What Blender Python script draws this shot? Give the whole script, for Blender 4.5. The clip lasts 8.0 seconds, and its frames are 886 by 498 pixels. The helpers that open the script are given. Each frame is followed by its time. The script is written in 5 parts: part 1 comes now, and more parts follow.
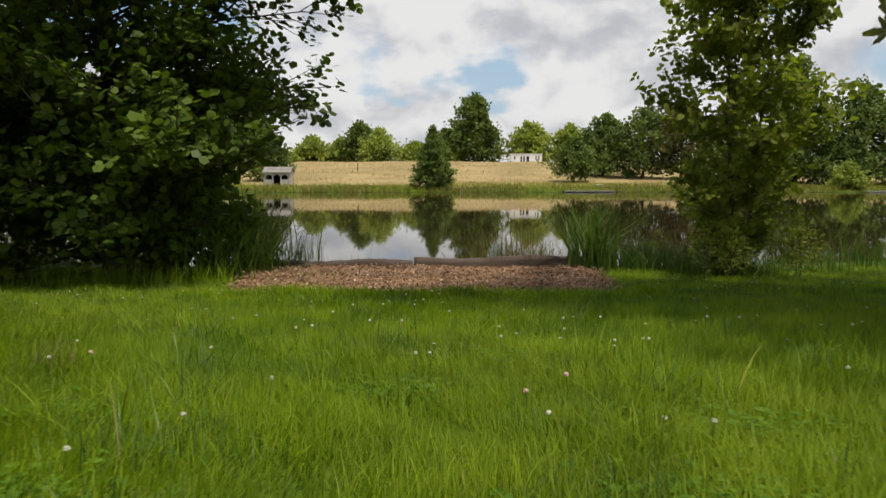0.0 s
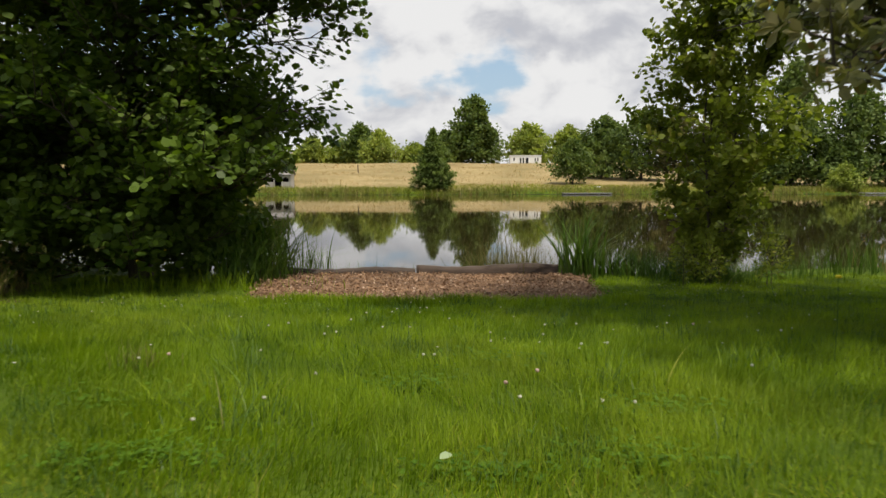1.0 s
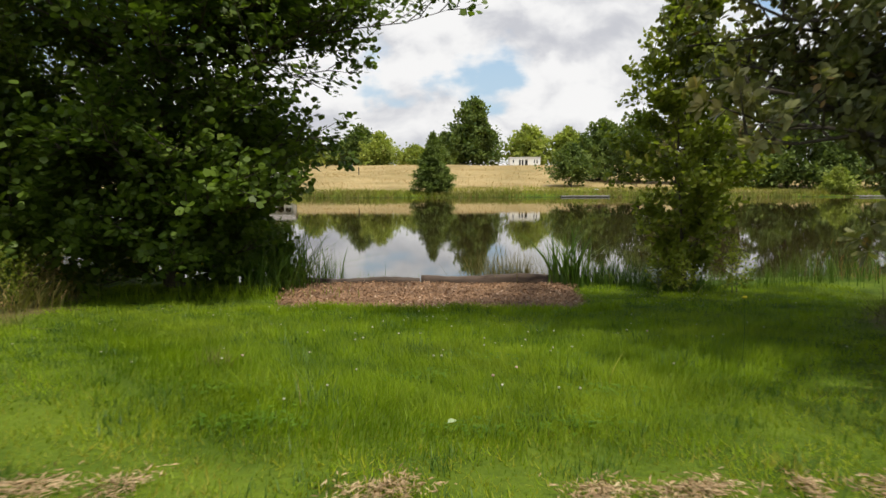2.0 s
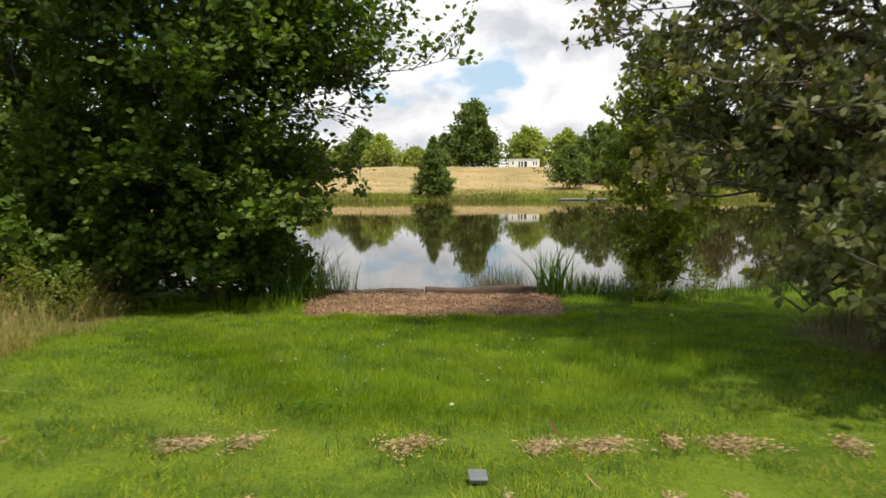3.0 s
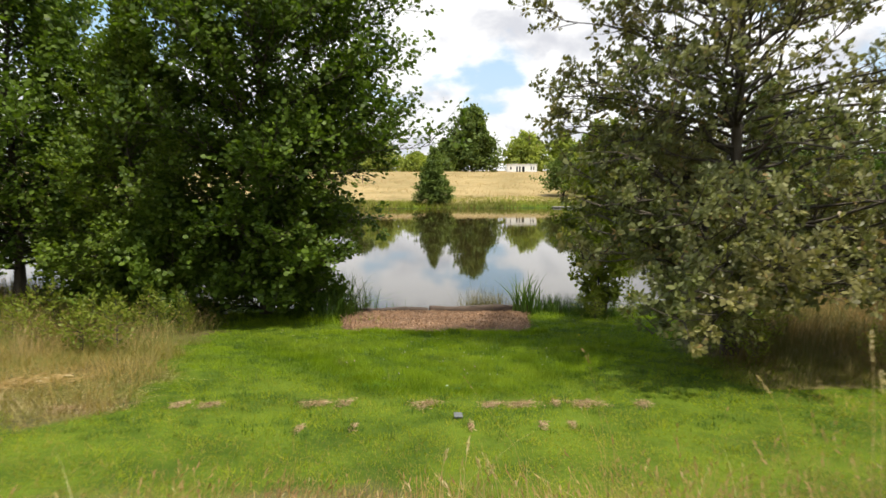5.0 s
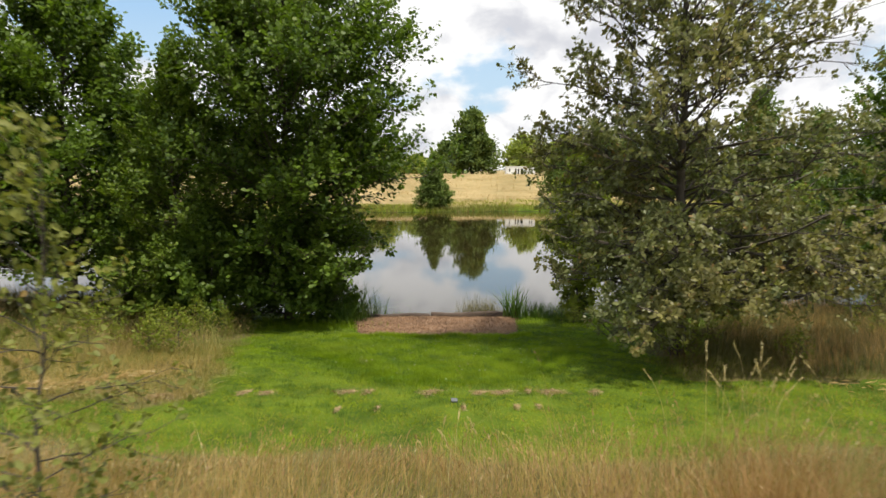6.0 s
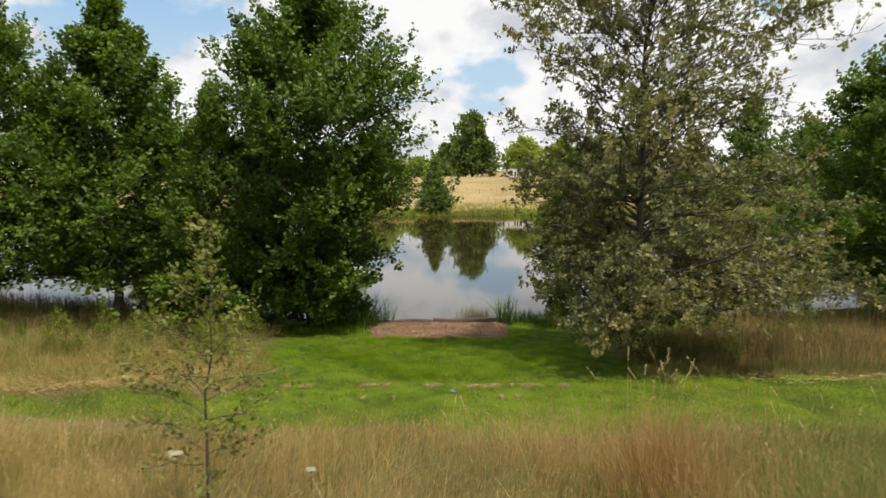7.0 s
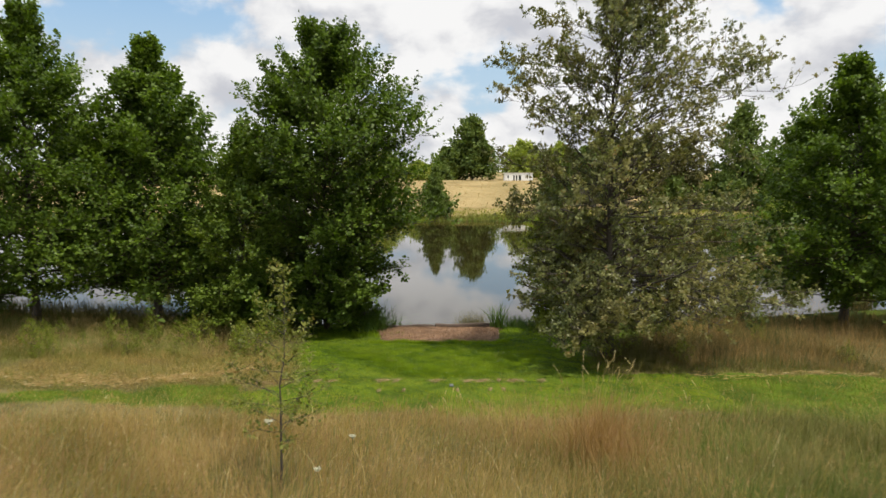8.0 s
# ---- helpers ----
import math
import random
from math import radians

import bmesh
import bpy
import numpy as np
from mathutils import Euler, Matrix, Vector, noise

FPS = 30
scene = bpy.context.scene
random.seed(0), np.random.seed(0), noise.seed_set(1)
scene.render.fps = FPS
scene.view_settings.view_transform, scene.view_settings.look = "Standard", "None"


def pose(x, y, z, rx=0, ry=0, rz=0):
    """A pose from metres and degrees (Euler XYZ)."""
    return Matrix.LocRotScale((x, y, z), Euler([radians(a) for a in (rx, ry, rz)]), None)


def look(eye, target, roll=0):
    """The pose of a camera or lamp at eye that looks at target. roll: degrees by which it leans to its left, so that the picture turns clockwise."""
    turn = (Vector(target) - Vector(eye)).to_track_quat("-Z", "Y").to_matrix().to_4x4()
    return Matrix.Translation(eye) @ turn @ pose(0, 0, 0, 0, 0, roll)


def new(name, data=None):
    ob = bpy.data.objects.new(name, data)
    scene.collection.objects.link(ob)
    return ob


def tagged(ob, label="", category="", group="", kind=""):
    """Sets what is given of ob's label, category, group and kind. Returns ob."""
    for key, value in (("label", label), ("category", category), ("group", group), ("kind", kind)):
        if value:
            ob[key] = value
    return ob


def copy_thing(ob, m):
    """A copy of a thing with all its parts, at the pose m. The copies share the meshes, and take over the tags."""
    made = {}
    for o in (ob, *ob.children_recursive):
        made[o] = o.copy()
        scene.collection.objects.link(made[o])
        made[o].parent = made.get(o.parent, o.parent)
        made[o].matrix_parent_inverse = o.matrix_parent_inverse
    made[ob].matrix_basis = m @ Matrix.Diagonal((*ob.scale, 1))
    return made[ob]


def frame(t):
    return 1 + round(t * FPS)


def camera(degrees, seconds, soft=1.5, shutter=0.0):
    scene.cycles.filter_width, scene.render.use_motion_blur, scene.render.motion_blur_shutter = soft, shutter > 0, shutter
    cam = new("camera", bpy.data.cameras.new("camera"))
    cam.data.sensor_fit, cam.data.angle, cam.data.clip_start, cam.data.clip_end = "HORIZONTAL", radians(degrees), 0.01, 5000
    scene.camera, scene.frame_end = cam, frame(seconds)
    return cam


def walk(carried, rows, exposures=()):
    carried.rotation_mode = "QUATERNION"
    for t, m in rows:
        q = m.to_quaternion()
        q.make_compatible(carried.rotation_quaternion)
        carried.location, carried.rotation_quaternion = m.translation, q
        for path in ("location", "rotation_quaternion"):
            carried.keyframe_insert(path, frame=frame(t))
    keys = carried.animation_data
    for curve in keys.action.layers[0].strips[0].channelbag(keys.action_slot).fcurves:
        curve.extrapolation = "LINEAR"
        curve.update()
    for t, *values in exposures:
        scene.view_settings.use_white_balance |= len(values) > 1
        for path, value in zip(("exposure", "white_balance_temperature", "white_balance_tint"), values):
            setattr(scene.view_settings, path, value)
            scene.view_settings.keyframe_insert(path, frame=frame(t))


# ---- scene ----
cam = camera(63.0, 8.0, 1.5, 0.5)
METRES, EYE, TILT, LEAN, TURN = 18.0, 0.75, -5.5, 0.0, 0.0
ROWS = [
    (0.0, 0.0, 0.0, 0.0, 0.0, 0.0, -0.0),
    (0.5, -0.0001, -0.0194, 0.0028, 0.0, 0.03, 0.05),
    (1.0, -0.0005, -0.0452, 0.0067, -0.02, 0.05, 0.06),
    (1.5, -0.0014, -0.0769, 0.0114, -0.04, 0.09, 0.09),
    (3.0, -0.0037, -0.2087, 0.0327, -0.03, 0.06, 0.1),
    (3.5, -0.0037, -0.2633, 0.0427, -0.02, 0.05, 0.12),
    (4.0, -0.0036, -0.3235, 0.0522, -0.02, 0.04, 0.12),
    (4.5, -0.0035, -0.3893, 0.0619, -0.04, 0.05, 0.09),
    (6.0, -0.0034, -0.6189, 0.0968, -0.05, -0.03, 0.13),
    (6.5, -0.0034, -0.7054, 0.1098, -0.02, -0.07, 0.16),
    (7.0, -0.0038, -0.7956, 0.1248, 0.0, -0.08, 0.13),
    (7.5, -0.0041, -0.8895, 0.1388, 0.01, -0.05, 0.15),
    (8.0, -0.0045, -0.9879, 0.1543, 0.01, -0.06, 0.14),
]
walk(cam, [(t, pose(0, 0, EYE, TILT, LEAN, TURN) @ pose(METRES * x, METRES * y, METRES * z, 90 + pitch, roll, yaw)) for t, x, y, z, yaw, pitch, roll in ROWS],
     exposures=[(0.0, -0.26), (1.5, -0.13), (3.0, 0.14), (4.5, 0.31), (6.0, 0.17), (8.0, -0.04)])

# ---- daylight: broken cumulus, sun high to the right and behind ----
SUN = Vector((0.25, -0.30, 1.0)).normalized()
sun_data = bpy.data.lights.new("sun", "SUN")
sun_data.energy, sun_data.angle, sun_data.color = 4.5, radians(2.0), (1.0, 0.93, 0.79)
sun = new("sun", sun_data)
sun.matrix_world = look((0, 0, 60), Vector((0, 0, 60)) - SUN)

world = bpy.data.worlds.new("sky")
scene.world = world
world.use_nodes = True


class Graph:
    """Short hand for node trees."""

    def __init__(self, tree):
        self.tree = tree
        tree.nodes.clear()

    def node(self, kind, settings=None, **inputs):
        n = self.tree.nodes.new(kind)
        for k, v in (settings or {}).items():
            setattr(n, k, v)
        for k, v in inputs.items():
            key = int(k[1:]) if k[0] == "i" and k[1:].isdigit() else k.replace("_", " ")
            self.put(n.inputs[key], v)
        return n

    def put(self, socket, v):
        if isinstance(v, bpy.types.NodeSocket):
            self.tree.links.new(v, socket)
        elif isinstance(v, bpy.types.Node):
            self.tree.links.new(v.outputs[0], socket)
        else:
            socket.default_value = v

    def math(self, op, a, b=0.0, c=0.0, clamp=False):
        return self.node("ShaderNodeMath", {"operation": op, "use_clamp": clamp}, i0=a, i1=b, i2=c).outputs[0]

    def vmath(self, op, a, b=(0, 0, 0)):
        return self.node("ShaderNodeVectorMath", {"operation": op}, i0=a, i1=b).outputs[0]

    def mix(self, f, a, b, blend="MIX"):
        n = self.node("ShaderNodeMix", {"data_type": "RGBA", "blend_type": blend})
        self.put(n.inputs[0], f)
        self.put(n.inputs[6], a if not isinstance(a, tuple) else (*a[:3], 1))
        self.put(n.inputs[7], b if not isinstance(b, tuple) else (*b[:3], 1))
        return n.outputs[2]

    def noise(self, vector, scale, detail=4.0, rough=0.55, distortion=0.0):
        n = self.node("ShaderNodeTexNoise", None, Scale=scale, Detail=detail, Roughness=rough, Distortion=distortion)
        if vector is not None:
            self.put(n.inputs["Vector"], vector)
        return n.outputs[0]

    def ramp(self, f, lo, hi):
        return self.node("ShaderNodeMapRange", {"interpolation_type": "SMOOTHSTEP"}, i0=f, i1=lo, i2=hi, i3=0.0, i4=1.0).outputs[0]


g = Graph(world.node_tree)
way = g.node("ShaderNodeTexCoord").outputs["Generated"]
sky = g.node("ShaderNodeTexSky", {"sky_type": "NISHITA", "sun_disc": False, "sun_elevation": math.asin(SUN.z),
                                  "sun_rotation": math.atan2(SUN.x, SUN.y), "air_density": 1.0, "dust_density": 1.2})
axes = g.node("ShaderNodeSeparateXYZ", None, i0=way)
warp = g.node("ShaderNodeTexNoise", None, Vector=way, Scale=7.0, Detail=4.0)
bent = g.vmath("ADD", way, g.vmath("MULTIPLY", g.vmath("SUBTRACT", warp.outputs["Color"], (0.5, 0.5, 0.5)), (0.07, 0.07, 0.05)))
heap = g.vmath("MULTIPLY", bent, (8.0, 8.0, 12.5))
billow = g.noise(heap, 1.0, 9.0, 0.52)
above = g.noise(g.vmath("ADD", heap, (0.10, 0.0, 0.42)), 1.0, 9.0, 0.52)
shade = g.noise(g.vmath("MULTIPLY", bent, (3.2, 3.2, 9.0)), 1.0, 5.0, 0.5)
ahead = g.math("MAXIMUM", axes.outputs[1], 0.05)
ragged = g.node("ShaderNodeTexNoise", None, Vector=g.vmath("MULTIPLY", way, (9.0, 9.0, 16.0)), Scale=1.6, Detail=5.0)
split = g.node("ShaderNodeSeparateColor", None, i0=ragged.outputs["Color"])
az = g.math("ADD", g.math("DIVIDE", axes.outputs[0], ahead), g.math("MULTIPLY", g.math("SUBTRACT", split.outputs[0], 0.5), 0.22))
el = g.math("ADD", g.math("DIVIDE", axes.outputs[2], ahead), g.math("MULTIPLY", g.math("SUBTRACT", split.outputs[1], 0.5), 0.11))
cover = g.math("ADD", g.math("MULTIPLY", g.math("SUBTRACT", billow, 0.5), 1.9), 0.80)
cover = g.math("SUBTRACT", cover, g.math("MULTIPLY", g.ramp(axes.outputs[2], 0.22, 0.5), 0.32))
GAPS = [(0.045, 0.135, 0.050, 0.028, 0.55), (-0.10, 0.115, 0.080, 0.020, 0.42), (-0.44, 0.225, 0.19, 0.055, 0.95), (0.435, 0.222, 0.045, 0.03, 0.4)]
for a0, e0, wa, we, depth in GAPS:
    da = g.math("DIVIDE", g.math("SUBTRACT", az, a0), wa)
    de = g.math("DIVIDE", g.math("SUBTRACT", el, e0), we)
    r2 = g.math("ADD", g.math("MULTIPLY", da, da), g.math("MULTIPLY", de, de))
    bump = g.math("POWER", 2.718, g.math("MULTIPLY", r2, -0.9))
    front = g.math("GREATER_THAN", axes.outputs[1], 0.1)
    cover = g.math("SUBTRACT", cover, g.math("MULTIPLY", g.math("MULTIPLY", bump, depth), front))
cloudy = g.ramp(cover, 0.22, 0.66)
crest = g.math("MULTIPLY", g.math("SUBTRACT", billow, above), 1.5)
high = g.math("MULTIPLY", g.ramp(axes.outputs[2], 0.14, 0.34), 0.22)
puff = g.math("SUBTRACT", g.math("ADD", g.math("MULTIPLY", shade, 0.9), crest), high)
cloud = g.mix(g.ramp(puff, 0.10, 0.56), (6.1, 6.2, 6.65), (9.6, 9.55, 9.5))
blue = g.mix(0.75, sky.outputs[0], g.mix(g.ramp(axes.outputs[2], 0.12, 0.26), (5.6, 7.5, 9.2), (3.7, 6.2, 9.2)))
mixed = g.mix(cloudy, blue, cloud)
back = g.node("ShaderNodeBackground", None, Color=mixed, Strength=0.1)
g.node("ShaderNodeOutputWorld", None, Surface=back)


# ---- materials ----
def material(name):
    m = bpy.data.materials.new(name)
    m.use_nodes = True
    return m, Graph(m.node_tree)


def foliage(name, dark, light, old, through_part=0.35, gloss=0.45, patch=0.6, other=None, other_scale=0.3, other_part=0.6, sheen=0.18):
    """Leaves or blades: each has its own tone, patches vary, light comes through."""
    m, g = material(name)
    tone = g.node("ShaderNodeAttribute", {"attribute_name": "tone"}).outputs["Fac"]
    place = g.node("ShaderNodeNewGeometry").outputs["Position"]
    wide = g.ramp(g.noise(place, patch, 3.0), 0.35, 0.65)
    f = g.math("ADD", g.math("MULTIPLY", tone, 0.65), g.math("MULTIPLY", wide, 0.35))
    colour = g.mix(f, dark, light)
    if other:
        drift = g.ramp(g.noise(place, other_scale, 4.0, 0.6), 0.44, 0.62)
        colour = g.mix(g.math("MULTIPLY", drift, other_part), colour, g.mix(tone, tuple(0.55 * c for c in other), other))
    colour = g.mix(g.ramp(tone, 0.90, 0.97), colour, old)
    bsdf = g.node("ShaderNodeBsdfPrincipled", None, Base_Color=colour, Roughness=gloss)
    bsdf.inputs["Specular IOR Level"].default_value = sheen
    glow = g.node("ShaderNodeBsdfTranslucent", None, Color=g.mix(1.0, colour, (1.15, 1.25, 0.55), "MULTIPLY"))
    out = g.node("ShaderNodeMixShader", None, i0=through_part, i1=bsdf, i2=glow)
    g.node("ShaderNodeOutputMaterial", None, Surface=out)
    return m


def surface(name, a, b, scale, rough=0.8, fine=60.0, bump=0.3, streak=(1, 1, 1), spec=0.3, depth=0.02):
    m, g = material(name)
    place = g.node("ShaderNodeTexCoord").outputs["Object"]
    place = g.vmath("MULTIPLY", place, streak)
    wide = g.noise(place, scale, 5.0, 0.6)
    small = g.noise(place, fine, 3.0, 0.6)
    rand = g.node("ShaderNodeObjectInfo").outputs["Random"]
    f = g.math("ADD", g.math("MULTIPLY", g.ramp(wide, 0.3, 0.7), 0.6), g.math("MULTIPLY", small, 0.35))
    f = g.math("ADD", f, g.math("MULTIPLY", rand, 0.12))
    colour = g.mix(f, a, b)
    n = g.node("ShaderNodeBump", None, Strength=bump, Distance=depth, Height=g.math("ADD", wide, small))
    bsdf = g.node("ShaderNodeBsdfPrincipled", None, Base_Color=colour, Roughness=rough, Normal=n)
    bsdf.inputs["Specular IOR Level"].default_value = spec
    g.node("ShaderNodeOutputMaterial", None, Surface=bsdf)
    return m


M_ALDER = foliage("alder_leaf", (0.036, 0.068, 0.009), (0.178, 0.262, 0.029), (0.17, 0.22, 0.04), 0.40, 0.48, sheen=0.28)
# paler, yellower copy of the alder leaf: sunlight put into the colour
M_ALDER_LIT = foliage("alder_leaf_sunlit", (0.052, 0.095, 0.013), (0.215, 0.285, 0.034), (0.20, 0.24, 0.045), 0.40, 0.48, sheen=0.26)
M_OAK = foliage("oak_leaf", (0.062, 0.078, 0.024), (0.385, 0.385, 0.150), (0.30, 0.20, 0.08), 0.38, 0.4, 0.5, (0.29, 0.215, 0.072), 0.5, 0.50, sheen=0.32)
M_SHRUB = foliage("shrub_leaf", (0.105, 0.140, 0.020), (0.32, 0.36, 0.055), (0.34, 0.32, 0.08), 0.5)
M_SAPLING = foliage("sapling_leaf", (0.11, 0.13, 0.030), (0.29, 0.29, 0.07), (0.30, 0.20, 0.07), 0.36)
M_FAR_DARK = foliage("far_leaf_dark", (0.055, 0.092, 0.026), (0.215, 0.270, 0.066), (0.18, 0.22, 0.06), 0.32, 0.6, 0.2)
M_FAR_PALE = foliage("far_leaf_pale", (0.15, 0.20, 0.042), (0.43, 0.47, 0.095), (0.30, 0.29, 0.09), 0.34, 0.6, 0.2)
M_FAR_OLIVE = foliage("far_leaf_olive", (0.080, 0.085, 0.034), (0.205, 0.185, 0.070), (0.20, 0.14, 0.06), 0.28, 0.6, 0.2)
M_CONIFER = foliage("bank_tree_leaf", (0.070, 0.110, 0.025), (0.230, 0.290, 0.060), (0.14, 0.18, 0.04), 0.28, 0.6, 0.3)
M_LAWN = foliage("lawn_blade", (0.062, 0.125, 0.006), (0.355, 0.470, 0.016), (0.46, 0.42, 0.10), 0.46, 0.5, 1.6, (0.33, 0.39, 0.03), 0.5, 0.42)
M_DRY = foliage("dry_grass", (0.27, 0.185, 0.050), (0.58, 0.405, 0.15), (0.64, 0.52, 0.30), 0.38, 0.6, 0.9, (0.28, 0.25, 0.06), 0.45, 0.6)
M_ROUGH = foliage("rough_grass", (0.11, 0.13, 0.028), (0.30, 0.29, 0.080), (0.42, 0.31, 0.15), 0.36, 0.6, 0.5, (0.37, 0.255, 0.115), 0.6, 0.75)
M_FIELD = foliage("field_stalk", (0.37, 0.26, 0.125), (0.53, 0.38, 0.20), (0.52, 0.4, 0.2), 0.3, 0.7, 0.1, (0.52, 0.34, 0.19), 0.07, 0.6)
M_BANK = foliage("bank_grass", (0.13, 0.155, 0.024), (0.40, 0.42, 0.060), (0.40, 0.31, 0.13), 0.36, 0.6, 0.35, (0.33, 0.26, 0.09), 0.14, 0.6)
M_FRONT = foliage("front_lawn_blade", (0.140, 0.178, 0.010), (0.45, 0.47, 0.028), (0.52, 0.44, 0.12), 0.46, 0.5, 1.4, (0.42, 0.35, 0.08), 0.8, 0.55)
M_PATH = foliage("path_blade", (0.066, 0.096, 0.008), (0.195, 0.230, 0.022), (0.48, 0.40, 0.12), 0.45, 0.5, 1.2, (0.34, 0.27, 0.09), 0.6, 0.6)
M_OLIVE = foliage("olive_grass", (0.062, 0.098, 0.016), (0.175, 0.222, 0.035), (0.36, 0.30, 0.12), 0.36, 0.6, 0.6, (0.30, 0.23, 0.09), 0.4, 0.5)
# brownish grass, its colour darkened to carry the oak's shade
M_UNDER = foliage("grass_shade_tinted", (0.055, 0.065, 0.018), (0.165, 0.150, 0.045), (0.32, 0.22, 0.10), 0.34, 0.6, 0.6, (0.26, 0.155, 0.065), 0.5, 0.7)
M_RUST = foliage("rust_grass", (0.24, 0.135, 0.050), (0.53, 0.335, 0.140), (0.66, 0.50, 0.29), 0.38, 0.6, 0.8)
M_REED = foliage("reed_blade", (0.045, 0.100, 0.016), (0.170, 0.255, 0.045), (0.32, 0.27, 0.12), 0.3, 0.4, 0.8)
M_RUSH = foliage("rush_blade", (0.09, 0.085, 0.030), (0.22, 0.19, 0.075), (0.30, 0.22, 0.11), 0.3, 0.5, 0.8)
M_BARK = surface("bark", (0.045, 0.036, 0.028), (0.13, 0.11, 0.085), 6.0, 0.9, 40.0, 0.8, (1, 1, 0.25))
M_CHIP = foliage("wood_chip", (0.15, 0.083, 0.045), (0.45, 0.275, 0.160), (0.58, 0.42, 0.30), 0.0, 0.85, 2.0)
M_CHIPBED = surface("chip_bed", (0.08, 0.047, 0.03), (0.27, 0.165, 0.105), 9.0, 0.95, 70.0, 0.9)
M_TIMBER = surface("weathered_timber", (0.055, 0.040, 0.031), (0.145, 0.105, 0.082), 5.0, 0.85, 45.0, 0.5, (0.25, 1, 1))
M_TIMBER_DARK = surface("wet_timber", (0.05, 0.038, 0.030), (0.14, 0.10, 0.078), 5.0, 0.7, 45.0, 0.5, (0.25, 1, 1))
M_WHITE = surface("white_paint", (0.80, 0.80, 0.79), (0.88, 0.88, 0.87), 1.5, 0.5, 12.0, 0.05)
M_GREYWOOD = surface("grey_boards", (0.28, 0.26, 0.23), (0.48, 0.45, 0.41), 2.0, 0.8, 14.0, 0.2, (1, 1, 0.3))
M_ROOFGREY = surface("grey_shingles", (0.20, 0.18, 0.16), (0.34, 0.31, 0.28), 2.0, 0.9, 9.0, 0.3)
M_ROOFTILE = surface("clay_tiles", (0.36, 0.17, 0.09), (0.52, 0.28, 0.16), 0.8, 0.85, 5.0, 0.3)
# near-black colour that stands for the shade inside the summerhouse
M_DARK = surface("inside_shade", (0.012, 0.011, 0.010), (0.03, 0.028, 0.026), 2.0, 0.9)
M_GREYPLATE = surface("grey_plastic", (0.11, 0.115, 0.115), (0.18, 0.185, 0.185), 12.0, 0.55, 90.0, 0.15)
M_PETAL = foliage("petal", (0.42, 0.40, 0.29), (0.68, 0.65, 0.50), (0.60, 0.46, 0.40), 0.2, 0.7, 3.0)
M_HAY = foliage("grass_clippings", (0.28, 0.19, 0.10), (0.56, 0.40, 0.24), (0.58, 0.45, 0.28), 0.1, 0.9, 3.0)


def ground_material():
    m, g = material("ground")
    green = g.node("ShaderNodeAttribute", {"attribute_name": "cover"}).outputs["Fac"]
    place = g.node("ShaderNodeNewGeometry").outputs["Position"]
    wide = g.noise(place, 0.12, 5.0, 0.6)
    mid = g.noise(place, 1.1, 5.0, 0.6)
    fine = g.noise(place, 14.0, 4.0, 0.65)
    lawn = g.mix(g.ramp(g.math("ADD", mid, g.math("MULTIPLY", fine, 0.4)), 0.5, 0.9), (0.045, 0.080, 0.006), (0.115, 0.165, 0.012))
    straw = g.mix(g.ramp(g.math("ADD", wide, g.math("MULTIPLY", fine, 0.35)), 0.42, 0.85), (0.24, 0.18, 0.075), (0.42, 0.31, 0.145))
    straw = g.mix(g.ramp(mid, 0.52, 0.72), straw, (0.22, 0.20, 0.075))
    along = g.node("ShaderNodeSeparateXYZ", None, i0=place).outputs[1]
    thatch = g.mix(g.ramp(g.math("ADD", mid, g.math("MULTIPLY", fine, 0.4)), 0.45, 0.9), (0.085, 0.078, 0.028), (0.19, 0.155, 0.062))
    straw = g.mix(g.ramp(along, 40.0, 60.0), thatch, straw)
    edge = g.math("ADD", green, g.math("MULTIPLY", g.math("SUBTRACT", mid, 0.5), 0.6))
    colour = g.mix(g.ramp(edge, 0.35, 0.65), straw, lawn)
    height = g.node("ShaderNodeSeparateXYZ", None, i0=place).outputs[2]
    colour = g.mix(g.ramp(height, -0.66, -0.78), colour, (0.035, 0.028, 0.018))
    n = g.node("ShaderNodeBump", None, Strength=0.6, Distance=0.05, Height=g.math("ADD", mid, fine))
    bsdf = g.node("ShaderNodeBsdfPrincipled", None, Base_Color=colour, Roughness=0.95, Normal=n)
    bsdf.inputs["Specular IOR Level"].default_value = 0.15
    g.node("ShaderNodeOutputMaterial", None, Surface=bsdf)
    return m


def water_material():
    m, g = material("pond_water")
    place = g.node("ShaderNodeNewGeometry").outputs["Position"]
    ripple = g.noise(g.vmath("MULTIPLY", place, (0.5, 1.6, 1.0)), 1.6, 3.0, 0.5)
    swell = g.noise(g.vmath("MULTIPLY", place, (0.10, 0.22, 1.0)), 1.0, 2.0, 0.5)
    n = g.node("ShaderNodeBump", None, Strength=0.045, Distance=0.02, Height=g.math("ADD", g.math("MULTIPLY", ripple, 0.5), swell))
    bsdf = g.node("ShaderNodeBsdfPrincipled", None, Base_Color=(0.026, 0.019, 0.007, 1), Roughness=0.03, IOR=1.36, Normal=n)
    g.node("ShaderNodeOutputMaterial", None, Surface=bsdf)
    return m


M_GROUND, M_WATER = ground_material(), water_material()


